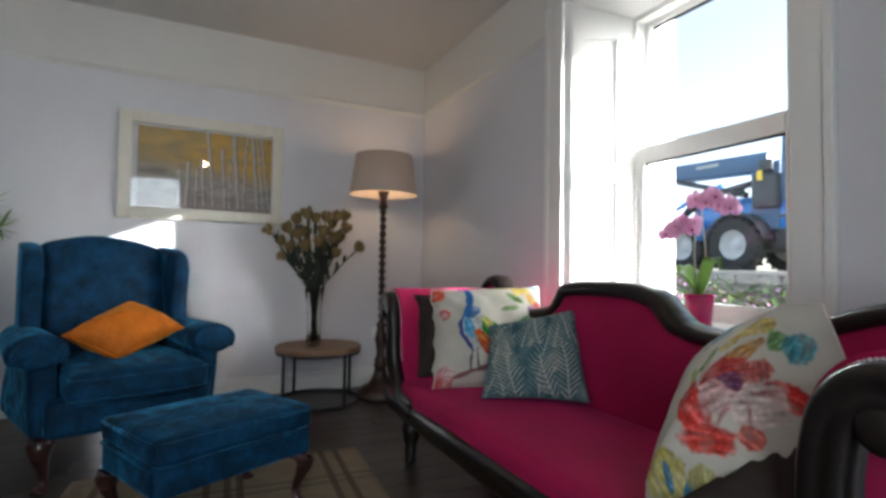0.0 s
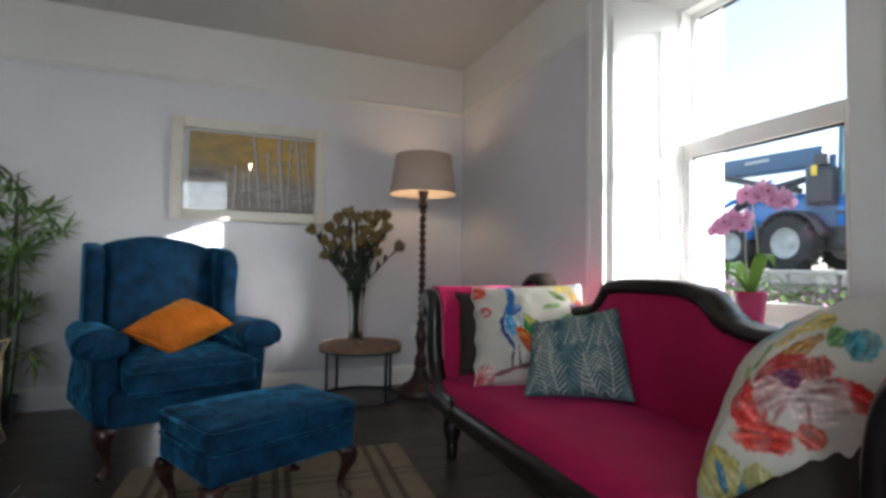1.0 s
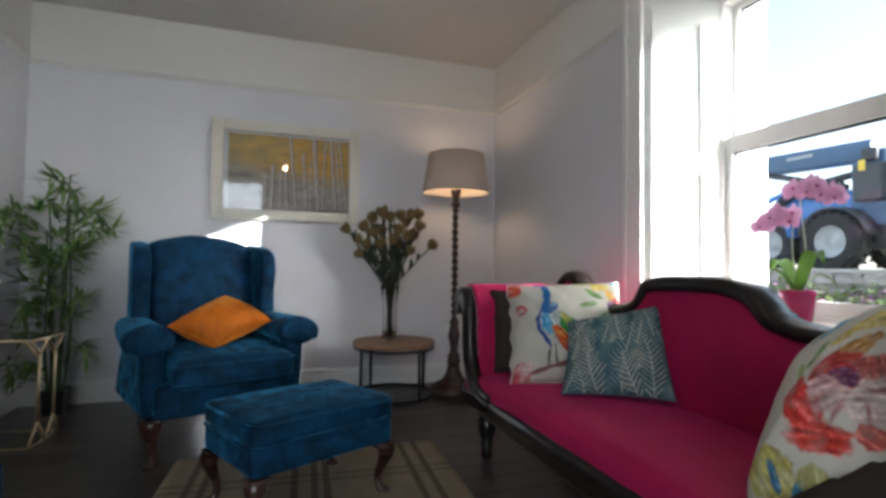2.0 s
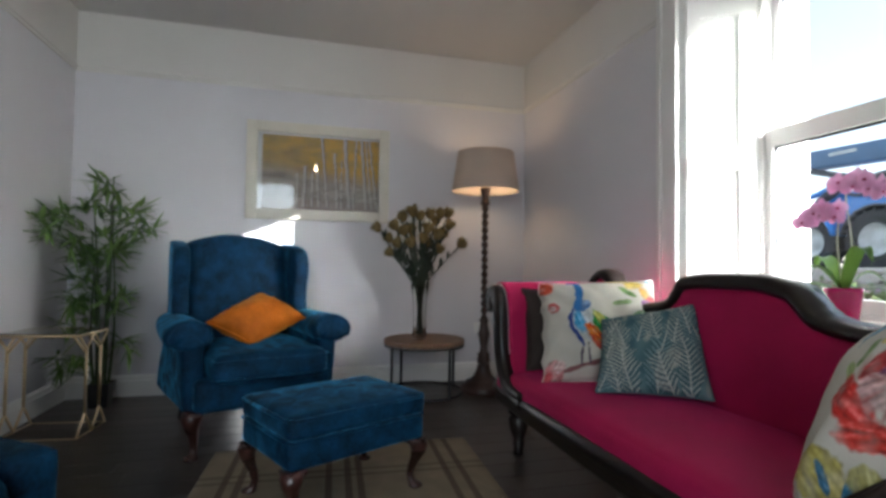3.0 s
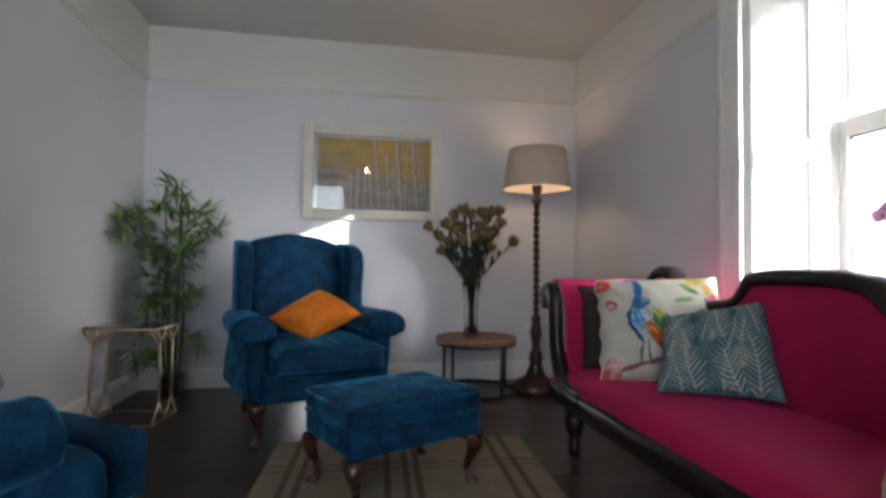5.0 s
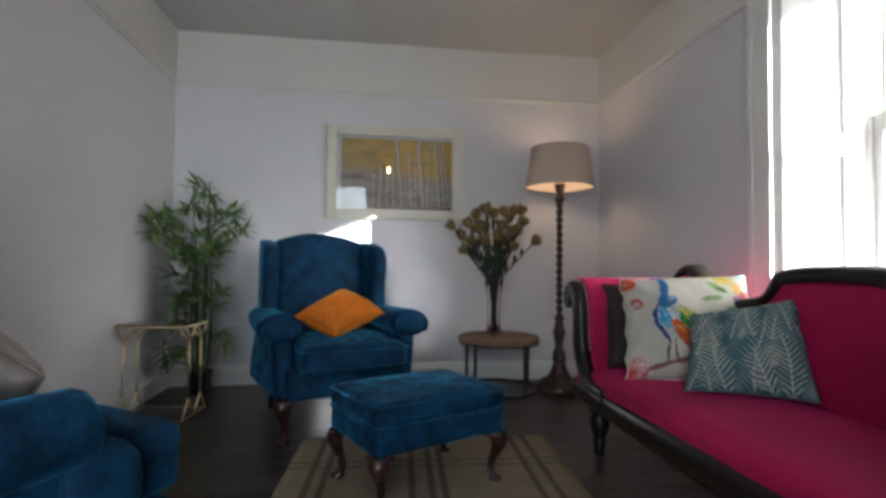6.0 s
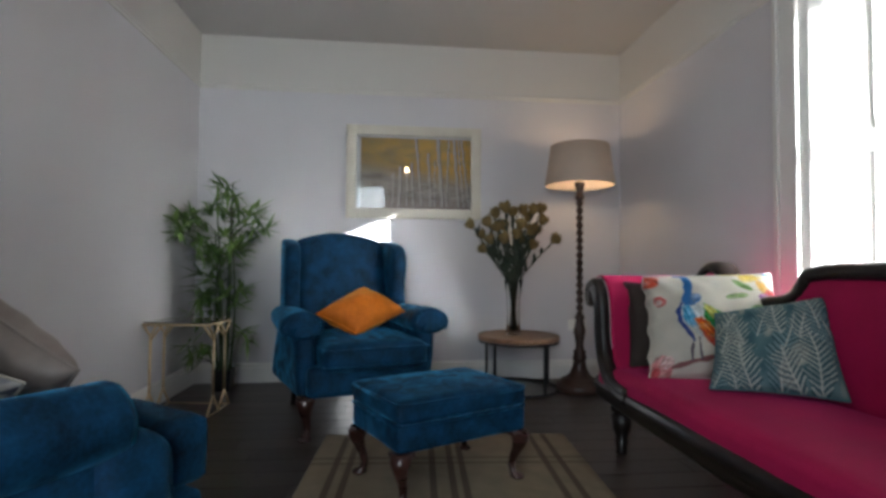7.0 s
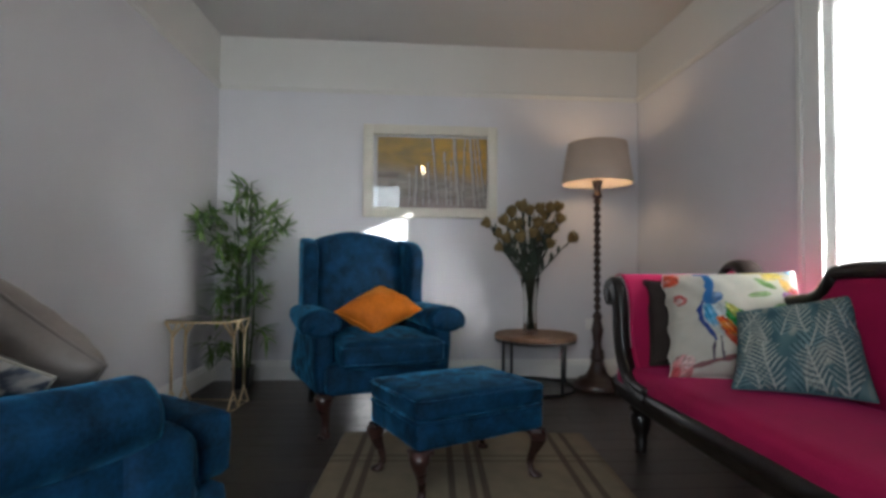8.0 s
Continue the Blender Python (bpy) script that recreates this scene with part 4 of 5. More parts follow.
def tub_chair(m):
    """An armchair with rolled arms and a T-shaped seat cushion; faces -y."""
    root = thing("armchair", m, "deep blue velvet armchair with rolled arms and a thick seat cushion", "armchair", "blue armchairs")
    part("seat_base", soft_box((-0.40, -0.38, 0.14), (0.40, 0.38, 0.325), 0.03, 12, (0, 0.006, 0), 0.004), M_BLUE, root)
    c = part("seat_cushion", soft_box((-0.25, -0.36, 0.32), (0.25, 0.25, 0.492), 0.035, 16, (0, 0.01, 0.03), 0.006), M_BLUE, root)
    part("cushion_front", soft_box((-0.362, -0.425, 0.322), (0.362, -0.300, 0.492), 0.03, 18, (0.008, 0.008, 0.012), 0.006), M_BLUE, c)
    for z in (0.34, 0.475):
        part("piping", tube(bmesh.new(), smooth_line([(-0.345, -0.32, z), (-0.35, -0.35, z), (-0.35, -0.395, z), (-0.315, -0.419, z), (0, -0.43, z), (0.315, -0.419, z), (0.35, -0.395, z), (0.35, -0.35, z)], 5), 0.006, 6), M_BLUE, c)
    part("backrest", soft_box((-0.36, 0.24, 0.30), (0.36, 0.42, 0.98), 0.07, 14, (0, 0.02, 0.04), 0.006), M_BLUE, root)
    for s in (-1, 1):
        part("arm_panel", soft_box((s * 0.335 - 0.055, -0.19, 0.15), (s * 0.335 + 0.055, 0.38, 0.52), 0.03, 12, (0.008, 0.004, 0), 0.005), M_BLUE, root)
        # plump front of the arm below the roll, falling towards the seat front
        def fall(p):
            if p.z > 0:
                p.z -= 0.45 * max(0.0, 0.02 - p.y) * (p.z / 0.17)
            return p
        part("arm_front", soft_box((s * 0.345 - 0.07, -0.295, 0.15), (s * 0.345 + 0.07, -0.10, 0.535), 0.055, 14, (0.012, 0.01, 0), 0.006, fall), M_BLUE, root)
        rings = []
        for y, k in ((-0.152, 0.35), (-0.172, 0.7), (-0.178, 0.92), (-0.16, 1.0), (-0.1, 1.0), (-0.0, 1.02), (0.1, 1.02), (0.25, 1.0), (0.36, 0.95)):
            ring = []
            for i in range(28):
                a = 2 * math.pi * i / 28
                r = 0.088 * k * (1 + 0.04 * noise.noise(Vector((a * 2, y * 9, s))))
                ring.append((s * (0.338 + 1.08 * r * math.cos(a)), y, 0.535 + r * math.sin(a) + 0.01 * (y + 0.28)))
            rings.append(ring)
        arm = part("rolled_arm", loft(bmesh.new(), rings), M_BLUE, root)
        # gathered pleats falling from the roll to the front
        for k in range(6):
            f = k / 5
            x = s * (0.285 + 0.1 * f)
            top = 0.565 - 0.05 * abs(f - 0.4)
            part("pleat", tube(bmesh.new(), smooth_line([(x, -0.15, top), (x * 1.01, -0.185, top - 0.035), (x * (0.985 + 0.04 * f), -0.24, top - 0.105), (x * (0.97 + 0.07 * f), -0.285, top - 0.19)], 4), lambda q: 0.002 + 0.007 * math.sin(math.pi * (0.12 + 0.7 * q)), 7), M_BLUE, arm)
        part("leg", lathe(bmesh.new(), [(0.02, 0), (0.03, 0.14)], 12, (s * 0.34, -0.32, 0)), M_DARKWOOD, root)
        part("leg", lathe(bmesh.new(), [(0.02, 0), (0.03, 0.14)], 12, (s * 0.34, 0.32, 0)), M_DARKWOOD, root)
    return root


tub_chair(pose(-1.04, 1.315, 0, 0, 0, 148.5))
loose_cushion("cushion", frame_of((-1.17, 1.62, 0.58), (0.349, 0.0, -0.258), (0.2, -0.3, 0.5)), 0.48, 0.48, 0.25, M_GREYSATIN, "grey satin cushion on the blue armchair", 7)
print_cushion(frame_of((-1.145, 1.395, 0.565), (0.35, 0.1, -0.2), (0.1, -0.2, 0.5)), 0.36, 0.30, 0.12, zigzag, "navy and white geometric cushion on the blue armchair", 8, 0.07, M_LINEN, 40)


def picture():
    root = thing("picture", pose(0.125, Y1, 0), "framed woodland print in a wide cream frame on the wall", "picture")
    x0, x1, z0, z1, w, d = -0.522, 0.523, 1.245, 1.965, 0.077, 0.04
    for lo, hi in (((x0, z0), (x0 + w, z1)), ((x1 - w, z0), (x1, z1)), ((x0 + w, z0), (x1 - w, z0 + w)), ((x0 + w, z1 - w), (x1 - w, z1))):
        part("frame_bar", boxed((lo[0], -d, lo[1]), (hi[0], 0, hi[1]), 0.006), M_CREAM, root)
    part("mount", boxed((x0 + w, -0.012, z0 + w), (x1 - w, -0.004, z1 - w)), M_MOUNT, root, smooth=False)
    px0, px1, pz0, pz1 = -0.412, 0.443, 1.325, 1.872
    b = bmesh.new()
    nx, nz = 150, 96
    grid = [[b.verts.new((-(px1 - px0) / 2 + (px1 - px0) * i / nx, 0, -(pz1 - pz0) / 2 + (pz1 - pz0) * j / nz)) for j in range(nz + 1)] for i in range(nx + 1)]
    for i in range(nx):
        for j in range(nz):
            b.faces.new((grid[i][j], grid[i + 1][j], grid[i + 1][j + 1], grid[i][j + 1]))
    pr = part("print", b, M_PAPERPRINT, root, "birch wood in yellow and grey")
    pr.location = ((px0 + px1) / 2, -0.0135, (pz0 + pz1) / 2)
    paint(pr, woodland, px1 - px0, pz1 - pz0)
    part("pane", boxed((x0 + w, -0.02, z0 + w), (x1 - w, -0.017, z1 - w)), M_GLASS, root, smooth=False)
    return root


picture()


def rug_material():
    m = mat("rug_wool", (0.22, 0.18, 0.118), 0.95, var=0.18, scale=14, grain=260, bump=0.6)
    N, L = m.node_tree.nodes, m.node_tree.links
    bs = N["Principled BSDF"]
    col = bs.inputs["Base Color"].links[0].from_socket
    co = N.new("ShaderNodeTexCoord")
    sep = N.new("ShaderNodeSeparateXYZ")
    L.new(co.outputs["Object"], sep.inputs[0])

    def math_(op, a, b_=None):
        n = N.new("ShaderNodeMath")
        n.operation = op
        for i, v in enumerate((a, b_)):
            if v is None:
                continue
            if isinstance(v, (int, float)):
                n.inputs[i].default_value = v
            else:
                L.new(v, n.inputs[i])
        return n.outputs[0]
    for axis, centres, width, dark in ((0, (-0.50, -0.44, -0.08, 0.0, 0.05, 0.43, 0.50), 0.014, 0.75), (1, (0.46, 0.52, -0.02, 0.04, -0.5), 0.011, 0.5)):
        total = None
        for c in centres:
            d = math_("ABSOLUTE", math_("SUBTRACT", sep.outputs[axis], c))
            hit_ = math_("LESS_THAN", d, width)
            total = hit_ if total is None else math_("MAXIMUM", total, hit_)
        fac = math_("MULTIPLY", total, dark)
        mix = N.new("ShaderNodeMix")
        mix.data_type = "RGBA"
        L.new(fac, mix.inputs[0])
        L.new(col, mix.inputs[6])
        mix.inputs[7].default_value = (0.06, 0.035, 0.022, 1)
        col = mix.outputs[2]
    L.new(col, bs.inputs["Base Color"])
    return m


b = soft_box((-0.615, -0.85, 0.0), (0.615, 0.85, 0.012), 0.005, 10, wob=0.0)
rug = part("rug", b, rug_material(), None)
rug.matrix_world = pose(0.20, 1.885, 0.0005, 0, 0, -3.2)
tagged(rug, "beige woven rug with dark brown plaid stripes on the floor", "rug")


def glass_table():
    root = thing("glass_side_table", pose(-1.255, 3.30, 0, 0, 0, -6), "square side table of slim brass rods with a glass top", "side table")
    a, ay, top = 0.188, 0.15, 0.53
    r = 0.0075
    part("glass_top", boxed((-a, -ay, top + 0.008), (a, ay, top + 0.014), 0.002), M_GLASS, root, "clear glass top", smooth=False)
    for p, q in (((-a, -ay), (a, -ay)), ((a, -ay), (a, ay)), ((a, ay), (-a, ay)), ((-a, ay), (-a, -ay))):
        part("top_bar", tube(bmesh.new(), [(*p, top), (*q, top)], r, 8), M_BRASS, root)
        part("floor_bar", tube(bmesh.new(), [(*p, 0.006), (*q, 0.006)], 0.0035, 6), M_BRASS, root)
    for x, y in ((-a, 0), (a, 0)):
        side = Vector((0, 1, 0))
        for off in (-0.5, 0.5):
            base = Vector((x, y, 0)) + side * (ay * 2 * off * 0.5)
            leg = part("leg", tube(bmesh.new(), [base + Vector((0, 0, 0.115)), base + Vector((0, 0, top - 0.075))], r, 8), M_BRASS, root)
            for k in (-1, 1):
                part("foot_strut", tube(bmesh.new(), [base + Vector((0, 0, 0.118)), base + side * k * 0.075 + Vector((0, 0, 0.006))], r * 0.85, 8), M_BRASS, leg)
                part("top_strut", tube(bmesh.new(), [base + Vector((0, 0, top - 0.078)), base + side * k * 0.075 + Vector((0, 0, top))], r * 0.85, 8), M_BRASS, leg)
            inn = Vector((-math.copysign(0.075, x), 0, 0))
            part("top_strut", tube(bmesh.new(), [base + Vector((0, 0, top - 0.1)), base + inn + Vector((0, 0, top))], r * 0.85, 8), M_BRASS, leg)
    return root


glass_table()


def leaf_blade(bm, at, way, ln, w, droop, up=Vector((0, 0, 1))):
    d = Vector(way).normalized()
    s = d.cross(up)
    s = s.normalized() if s.length > 1e-3 else Vector((1, 0, 0))
    rows = []
    for k in range(5):
        f = k / 4
        p = Vector(at) + d * ln * f + Vector((0, 0, -droop * f * f * ln))
        ww = w * (0.25, 0.9, 1.0, 0.65, 0.03)[k] / 2
        rows.append((bm.verts.new(p - s * ww), bm.verts.new(p + Vector((0, 0, -ww * 0.35))), bm.verts.new(p + s * ww)))
    for a, c in zip(rows, rows[1:]):
        bm.faces.new((a[0], a[1], c[1], c[0]))
        bm.faces.new((a[1], a[2], c[2], c[1]))


def island_leaf(name, dark, light):
    """Leaf colour that differs from leaf to leaf."""
    m = bpy.data.materials.new(name)
    m.use_nodes = True
    N, L = m.node_tree.nodes, m.node_tree.links
    bs = N["Principled BSDF"]
    g = N.new("ShaderNodeNewGeometry")
    r = N.new("ShaderNodeValToRGB")
    r.color_ramp.elements[0].color, r.color_ramp.elements[1].color = (*dark, 1), (*light, 1)
    L.new(g.outputs["Random Per Island"], r.inputs[0])
    L.new(r.outputs[0], bs.inputs["Base Color"])
    bs.inputs["Roughness"].default_value = 0.5
    return m


def bamboo():
    rnd = random.Random(4)
    root = thing("bamboo_plant", pose(-1.20, 3.80, 0), "tall artificial bamboo plant in a small black pot", "plant")
    part("pot", lathe(bmesh.new(), [(0.065, 0.0), (0.07, 0.004), (0.085, 0.135), (0.09, 0.14), (0.09, 0.15), (0.08, 0.15), (0.078, 0.13), (0.0, 0.128)], 4), M_POT, root, "square black plastic pot", smooth=False).rotation_euler = (0, 0, radians(45))
    leaves = bmesh.new()
    tops = [(-0.045, 0.02, 1.12), (-0.02, -0.03, 1.3), (0.01, 0.02, 1.47), (0.035, -0.02, 1.25), (0.06, 0.01, 1.05), (0.0, 0.05, 1.0), (-0.06, -0.02, 0.85)]
    for k, (x, y, h) in enumerate(tops):
        lean = rnd.uniform(-0.05, 0.05)
        pts = smooth_line([(x * 0.6, y * 0.6, 0.12), (x, y, h * 0.5), (x * 1.4 + lean, y * 1.2, h)], 8)
        part("cane", tube(bmesh.new(), pts, lambda f: 0.011 * (1 - 0.65 * f), 8), M_STEM, root)
        for i in range(24):
            f = rnd.uniform(0.34, 1.0) ** 0.75
            p = pts[min(len(pts) - 1, int(f * (len(pts) - 1)))]
            z = p.z
            if z < 0.92 and i % 3:
                continue
            ang = rnd.uniform(0, 2 * math.pi)
            # the crown is widest near 1.1 m
            reach = 0.05 + 0.30 * math.exp(-((z - 1.12) / 0.13) ** 2) + 0.07 * math.exp(-((z - 0.66) / 0.2) ** 2)
            out = Vector((math.cos(ang) * (1.25 if math.cos(ang) < 0 else 0.95), 1.0 * math.sin(ang) - 0.15, rnd.uniform(-0.05, 0.45)))
            tip = p + out * reach * rnd.uniform(0.25, 1.0)
            tip.y = min(tip.y, 0.16)
            tip.x = max(tip.x - 0.03, -0.26)
            for j in range(5):
                way = out.normalized() + Vector((rnd.uniform(-0.9, 0.9), rnd.uniform(-0.7, 0.4), rnd.uniform(-0.4, 0.9)))
                leaf_blade(leaves, tip, way, rnd.uniform(0.1, 0.18), rnd.uniform(0.018, 0.03), rnd.uniform(0.0, 0.35))
    # side branches with their own sprays
    for k, (x, y, z) in enumerate(((-0.27, -0.22, 1.13), (-0.2, -0.12, 1.2), (-0.25, -0.3, 1.06), (0.2, -0.1, 1.17), (0.27, -0.05, 1.12), (-0.12, -0.2, 1.02), (0.1, -0.2, 0.98), (0.02, -0.05, 1.42), (0.05, 0.0, 1.36), (-0.05, -0.1, 1.3), (0.22, -0.1, 1.24), (-0.2, -0.14, 0.33), (-0.12, -0.14, 0.25), (0.16, -0.12, 0.42), (0.15, -0.14, 0.72), (-0.13, -0.12, 0.66), (-0.24, -0.2, 1.2))):
        part("twig", tube(bmesh.new(), smooth_line([(x * 0.15, y * 0.15, z - 0.14), (x * 0.6, y * 0.6, z - 0.03), (x, y, z)], 5), 0.003, 5), M_STEM, root)
        for j in range(13):
            leaf_blade(leaves, (x * rnd.uniform(0.75, 1.05), y * rnd.uniform(0.75, 1.05), z + rnd.uniform(-0.03, 0.03)), (rnd.uniform(-1, 1) + x * 2, rnd.uniform(-0.9, 0.6), rnd.uniform(-0.7, 0.9)), rnd.uniform(0.09, 0.15), rnd.uniform(0.018, 0.027), rnd.uniform(0.0, 0.3))
    # low spray
    for c in ((-0.13, -0.1, 0.30), (-0.17, -0.12, 0.27), (0.13, -0.03, 0.42), (0.16, -0.05, 0.36), (-0.08, -0.1, 0.33)):
        for j in range(8):
            leaf_blade(leaves, c, (rnd.uniform(-1, 1) + (-0.4 if c[0] < 0 else 0.4), rnd.uniform(-0.8, 0.3), rnd.uniform(-0.9, 0.3)), rnd.uniform(0.08, 0.12), 0.019, 0.4)
    part("foliage", leaves, island_leaf("bamboo_leaf", (0.06, 0.14, 0.025), (0.24, 0.36, 0.1)), root, "narrow green leaves")
    return root


bamboo()


def vase():
    rnd = random.Random(9)
    root = thing("flower_vase", pose(0.845, 3.73, 0.387), "tall clear glass vase of dried brown flower heads", "vase")
    n = 32
    b = loft(bmesh.new(), [[(r * math.cos(2 * math.pi * i / n), r * math.sin(2 * math.pi * i / n), z) for i in range(n)] for r, z in ((0.0005, 0.0), (0.05, 0.0), (0.052, 0.006), (0.045, 0.15), (0.05, 0.28), (0.068, 0.40), (0.064, 0.40), (0.046, 0.28), (0.041, 0.15), (0.046, 0.02), (0.0005, 0.018))])
    part("glass_body", b, M_VASE, root, "clear glass")
    stem = mat("dry_stem", (0.03, 0.035, 0.02), 0.7, var=0.4, scale=20)
    head = mat("dried_flower", (0.19, 0.135, 0.05), 0.9, var=0.5, scale=30, grain=120, bump=0.6)
    leaf = mat("dark_dry_leaf", (0.025, 0.04, 0.025), 0.7, var=0.4, scale=12)
    heads = [(-0.30, 0, 0.77), (-0.21, 0.05, 0.70), (-0.19, -0.05, 0.78), (-0.12, 0.04, 0.85), (-0.07, -0.05, 0.88), (0.0, 0.03, 0.86), (0.05, -0.06, 0.87), (0.11, 0.03, 0.83), (0.13, -0.03, 0.88), (0.2, 0.02, 0.89), (0.19, -0.05, 0.80), (0.28, -0.02, 0.67), (-0.13, -0.08, 0.74), (-0.05, 0.07, 0.76), (0.03, -0.09, 0.76), (0.1, -0.07, 0.72), (-0.2, 0.02, 0.60), (-0.08, -0.08, 0.66), (0.06, 0.06, 0.66), (0.11, -0.08, 0.62), (-0.16, -0.02, 0.66), (0.0, -0.09, 0.69), (0.16, 0.05, 0.73)]
    for k, (x, y, z) in enumerate(heads):
        foot = (rnd.uniform(-0.025, 0.025), rnd.uniform(-0.025, 0.025), 0.03)
        neck = (x * 0.12, y * 0.12, 0.36)
        pts = smooth_line([foot, neck, (x * 0.55, y * 0.6, 0.36 + (z - 0.36) * 0.55), (x, y, z)], 6)
        st = part("stem", tube(bmesh.new(), pts, 0.0042, 6), stem, root)
        d = (Vector(pts[-1]) - Vector(pts[-3])).normalized()
        b = bmesh.new()
        q = d.to_track_quat("Z", "Y").to_matrix().to_4x4()
        rings = []
        sz = rnd.uniform(1.2, 1.5)
        m_ = 14
        for zz, r in ((0.0, 0.006), (0.008, 0.017), (0.022, 0.024), (0.036, 0.029), (0.048, 0.028), (0.054, 0.02), (0.056, 0.006)):
            rings.append([q @ Vector((sz * r * (1 + 0.5 * noise.noise(Vector((i * 1.7, zz * 60, k)))) * math.cos(2 * math.pi * i / m_), sz * r * (1 + 0.5 * noise.noise(Vector((i * 1.7, zz * 60, k + 9)))) * math.sin(2 * math.pi * i / m_), sz * (zz + 0.008 * noise.noise(Vector((i, zz * 90, k)))))) + Vector(pts[-1]) for i in range(m_)])
        loft(b, rings)
        for j in range(60):
            a = rnd.uniform(0, 2 * math.pi)
            o = q @ Vector((math.cos(a), math.sin(a), rnd.uniform(-0.2, 1.6)))
            leaf_blade(b, Vector(pts[-1]) + (q @ Vector((0, 0, 0.034 * sz))), o, rnd.uniform(0.03, 0.05) * sz, 0.012, 0.1)
        part("flower_head", b, head, st)
        for j in range(11):
            b = bmesh.new()
            p = pts[rnd.randrange(6, 17)]
            leaf_blade(b, p, (rnd.uniform(-0.4, 0.4) + x, rnd.uniform(-0.4, 0.4), rnd.uniform(0.5, 1.2)), rnd.uniform(0.08, 0.13), 0.026, 0.2)
            part("leaf", b, leaf, st)
    return root


vase()


def pendant():
    root = thing("pendant_lamp", pose(0.15, 1.25, 0), "bare warm bulb hanging from the ceiling on a cord", "pendant lamp")
    part("ceiling_rose", lathe(bmesh.new(), [(0.05, H - 0.001), (0.048, H - 0.02), (0.02, H - 0.035), (0.006, H - 0.04)], 20), M_WHITE, root)
    part("cord", tube(bmesh.new(), [(0, 0, H - 0.035), (0, 0, 2.24)], 0.004, 8), M_BLACK, root)
    part("bulb_holder", lathe(bmesh.new(), [(0.008, 2.25), (0.02, 2.24), (0.02, 2.19), (0.016, 2.185)], 14), M_BRASS, root)
    part("bulb", lathe(bmesh.new(), [(0.014, 2.187), (0.02, 2.17), (0.032, 2.135), (0.026, 2.105), (0.005, 2.095)], 16), glow("pendant_bulb", (1, 0.68, 0.36), 14), root)
    return root


pendant()


def socket(m):
    root = thing("wall_socket", m, "white plastic double wall socket", "socket", "wall sockets")
    part("plate", boxed((-0.073, -0.009, -0.043), (0.073, 0, 0.043), 0.004), M_WHITE, root)
    for s in (-1, 1):
        part("switch", boxed((s * 0.035 - 0.008, -0.0125, 0.012), (s * 0.035 + 0.008, -0.009, 0.03), 0.001), M_WHITE, root)
    return root


socket(pose(1.44, Y1, 0.42))
socket(pose(-1.36, Y1, 0.22))


def translucent(m, colour, k):
    """Let a share k of the light through a thin leaf or petal."""
    N, L = m.node_tree.nodes, m.node_tree.links
    tr = N.new("ShaderNodeBsdfTranslucent")
    tr.inputs[0].default_value = (*colour, 1)
    mix = N.new("ShaderNodeMixShader")
    mix.inputs[0].default_value = k
    L.new(N["Principled BSDF"].outputs[0], mix.inputs[1])
    L.new(tr.outputs[0], mix.inputs[2])
    L.new(mix.outputs[0], N["Material Output"].inputs[0])
    return m


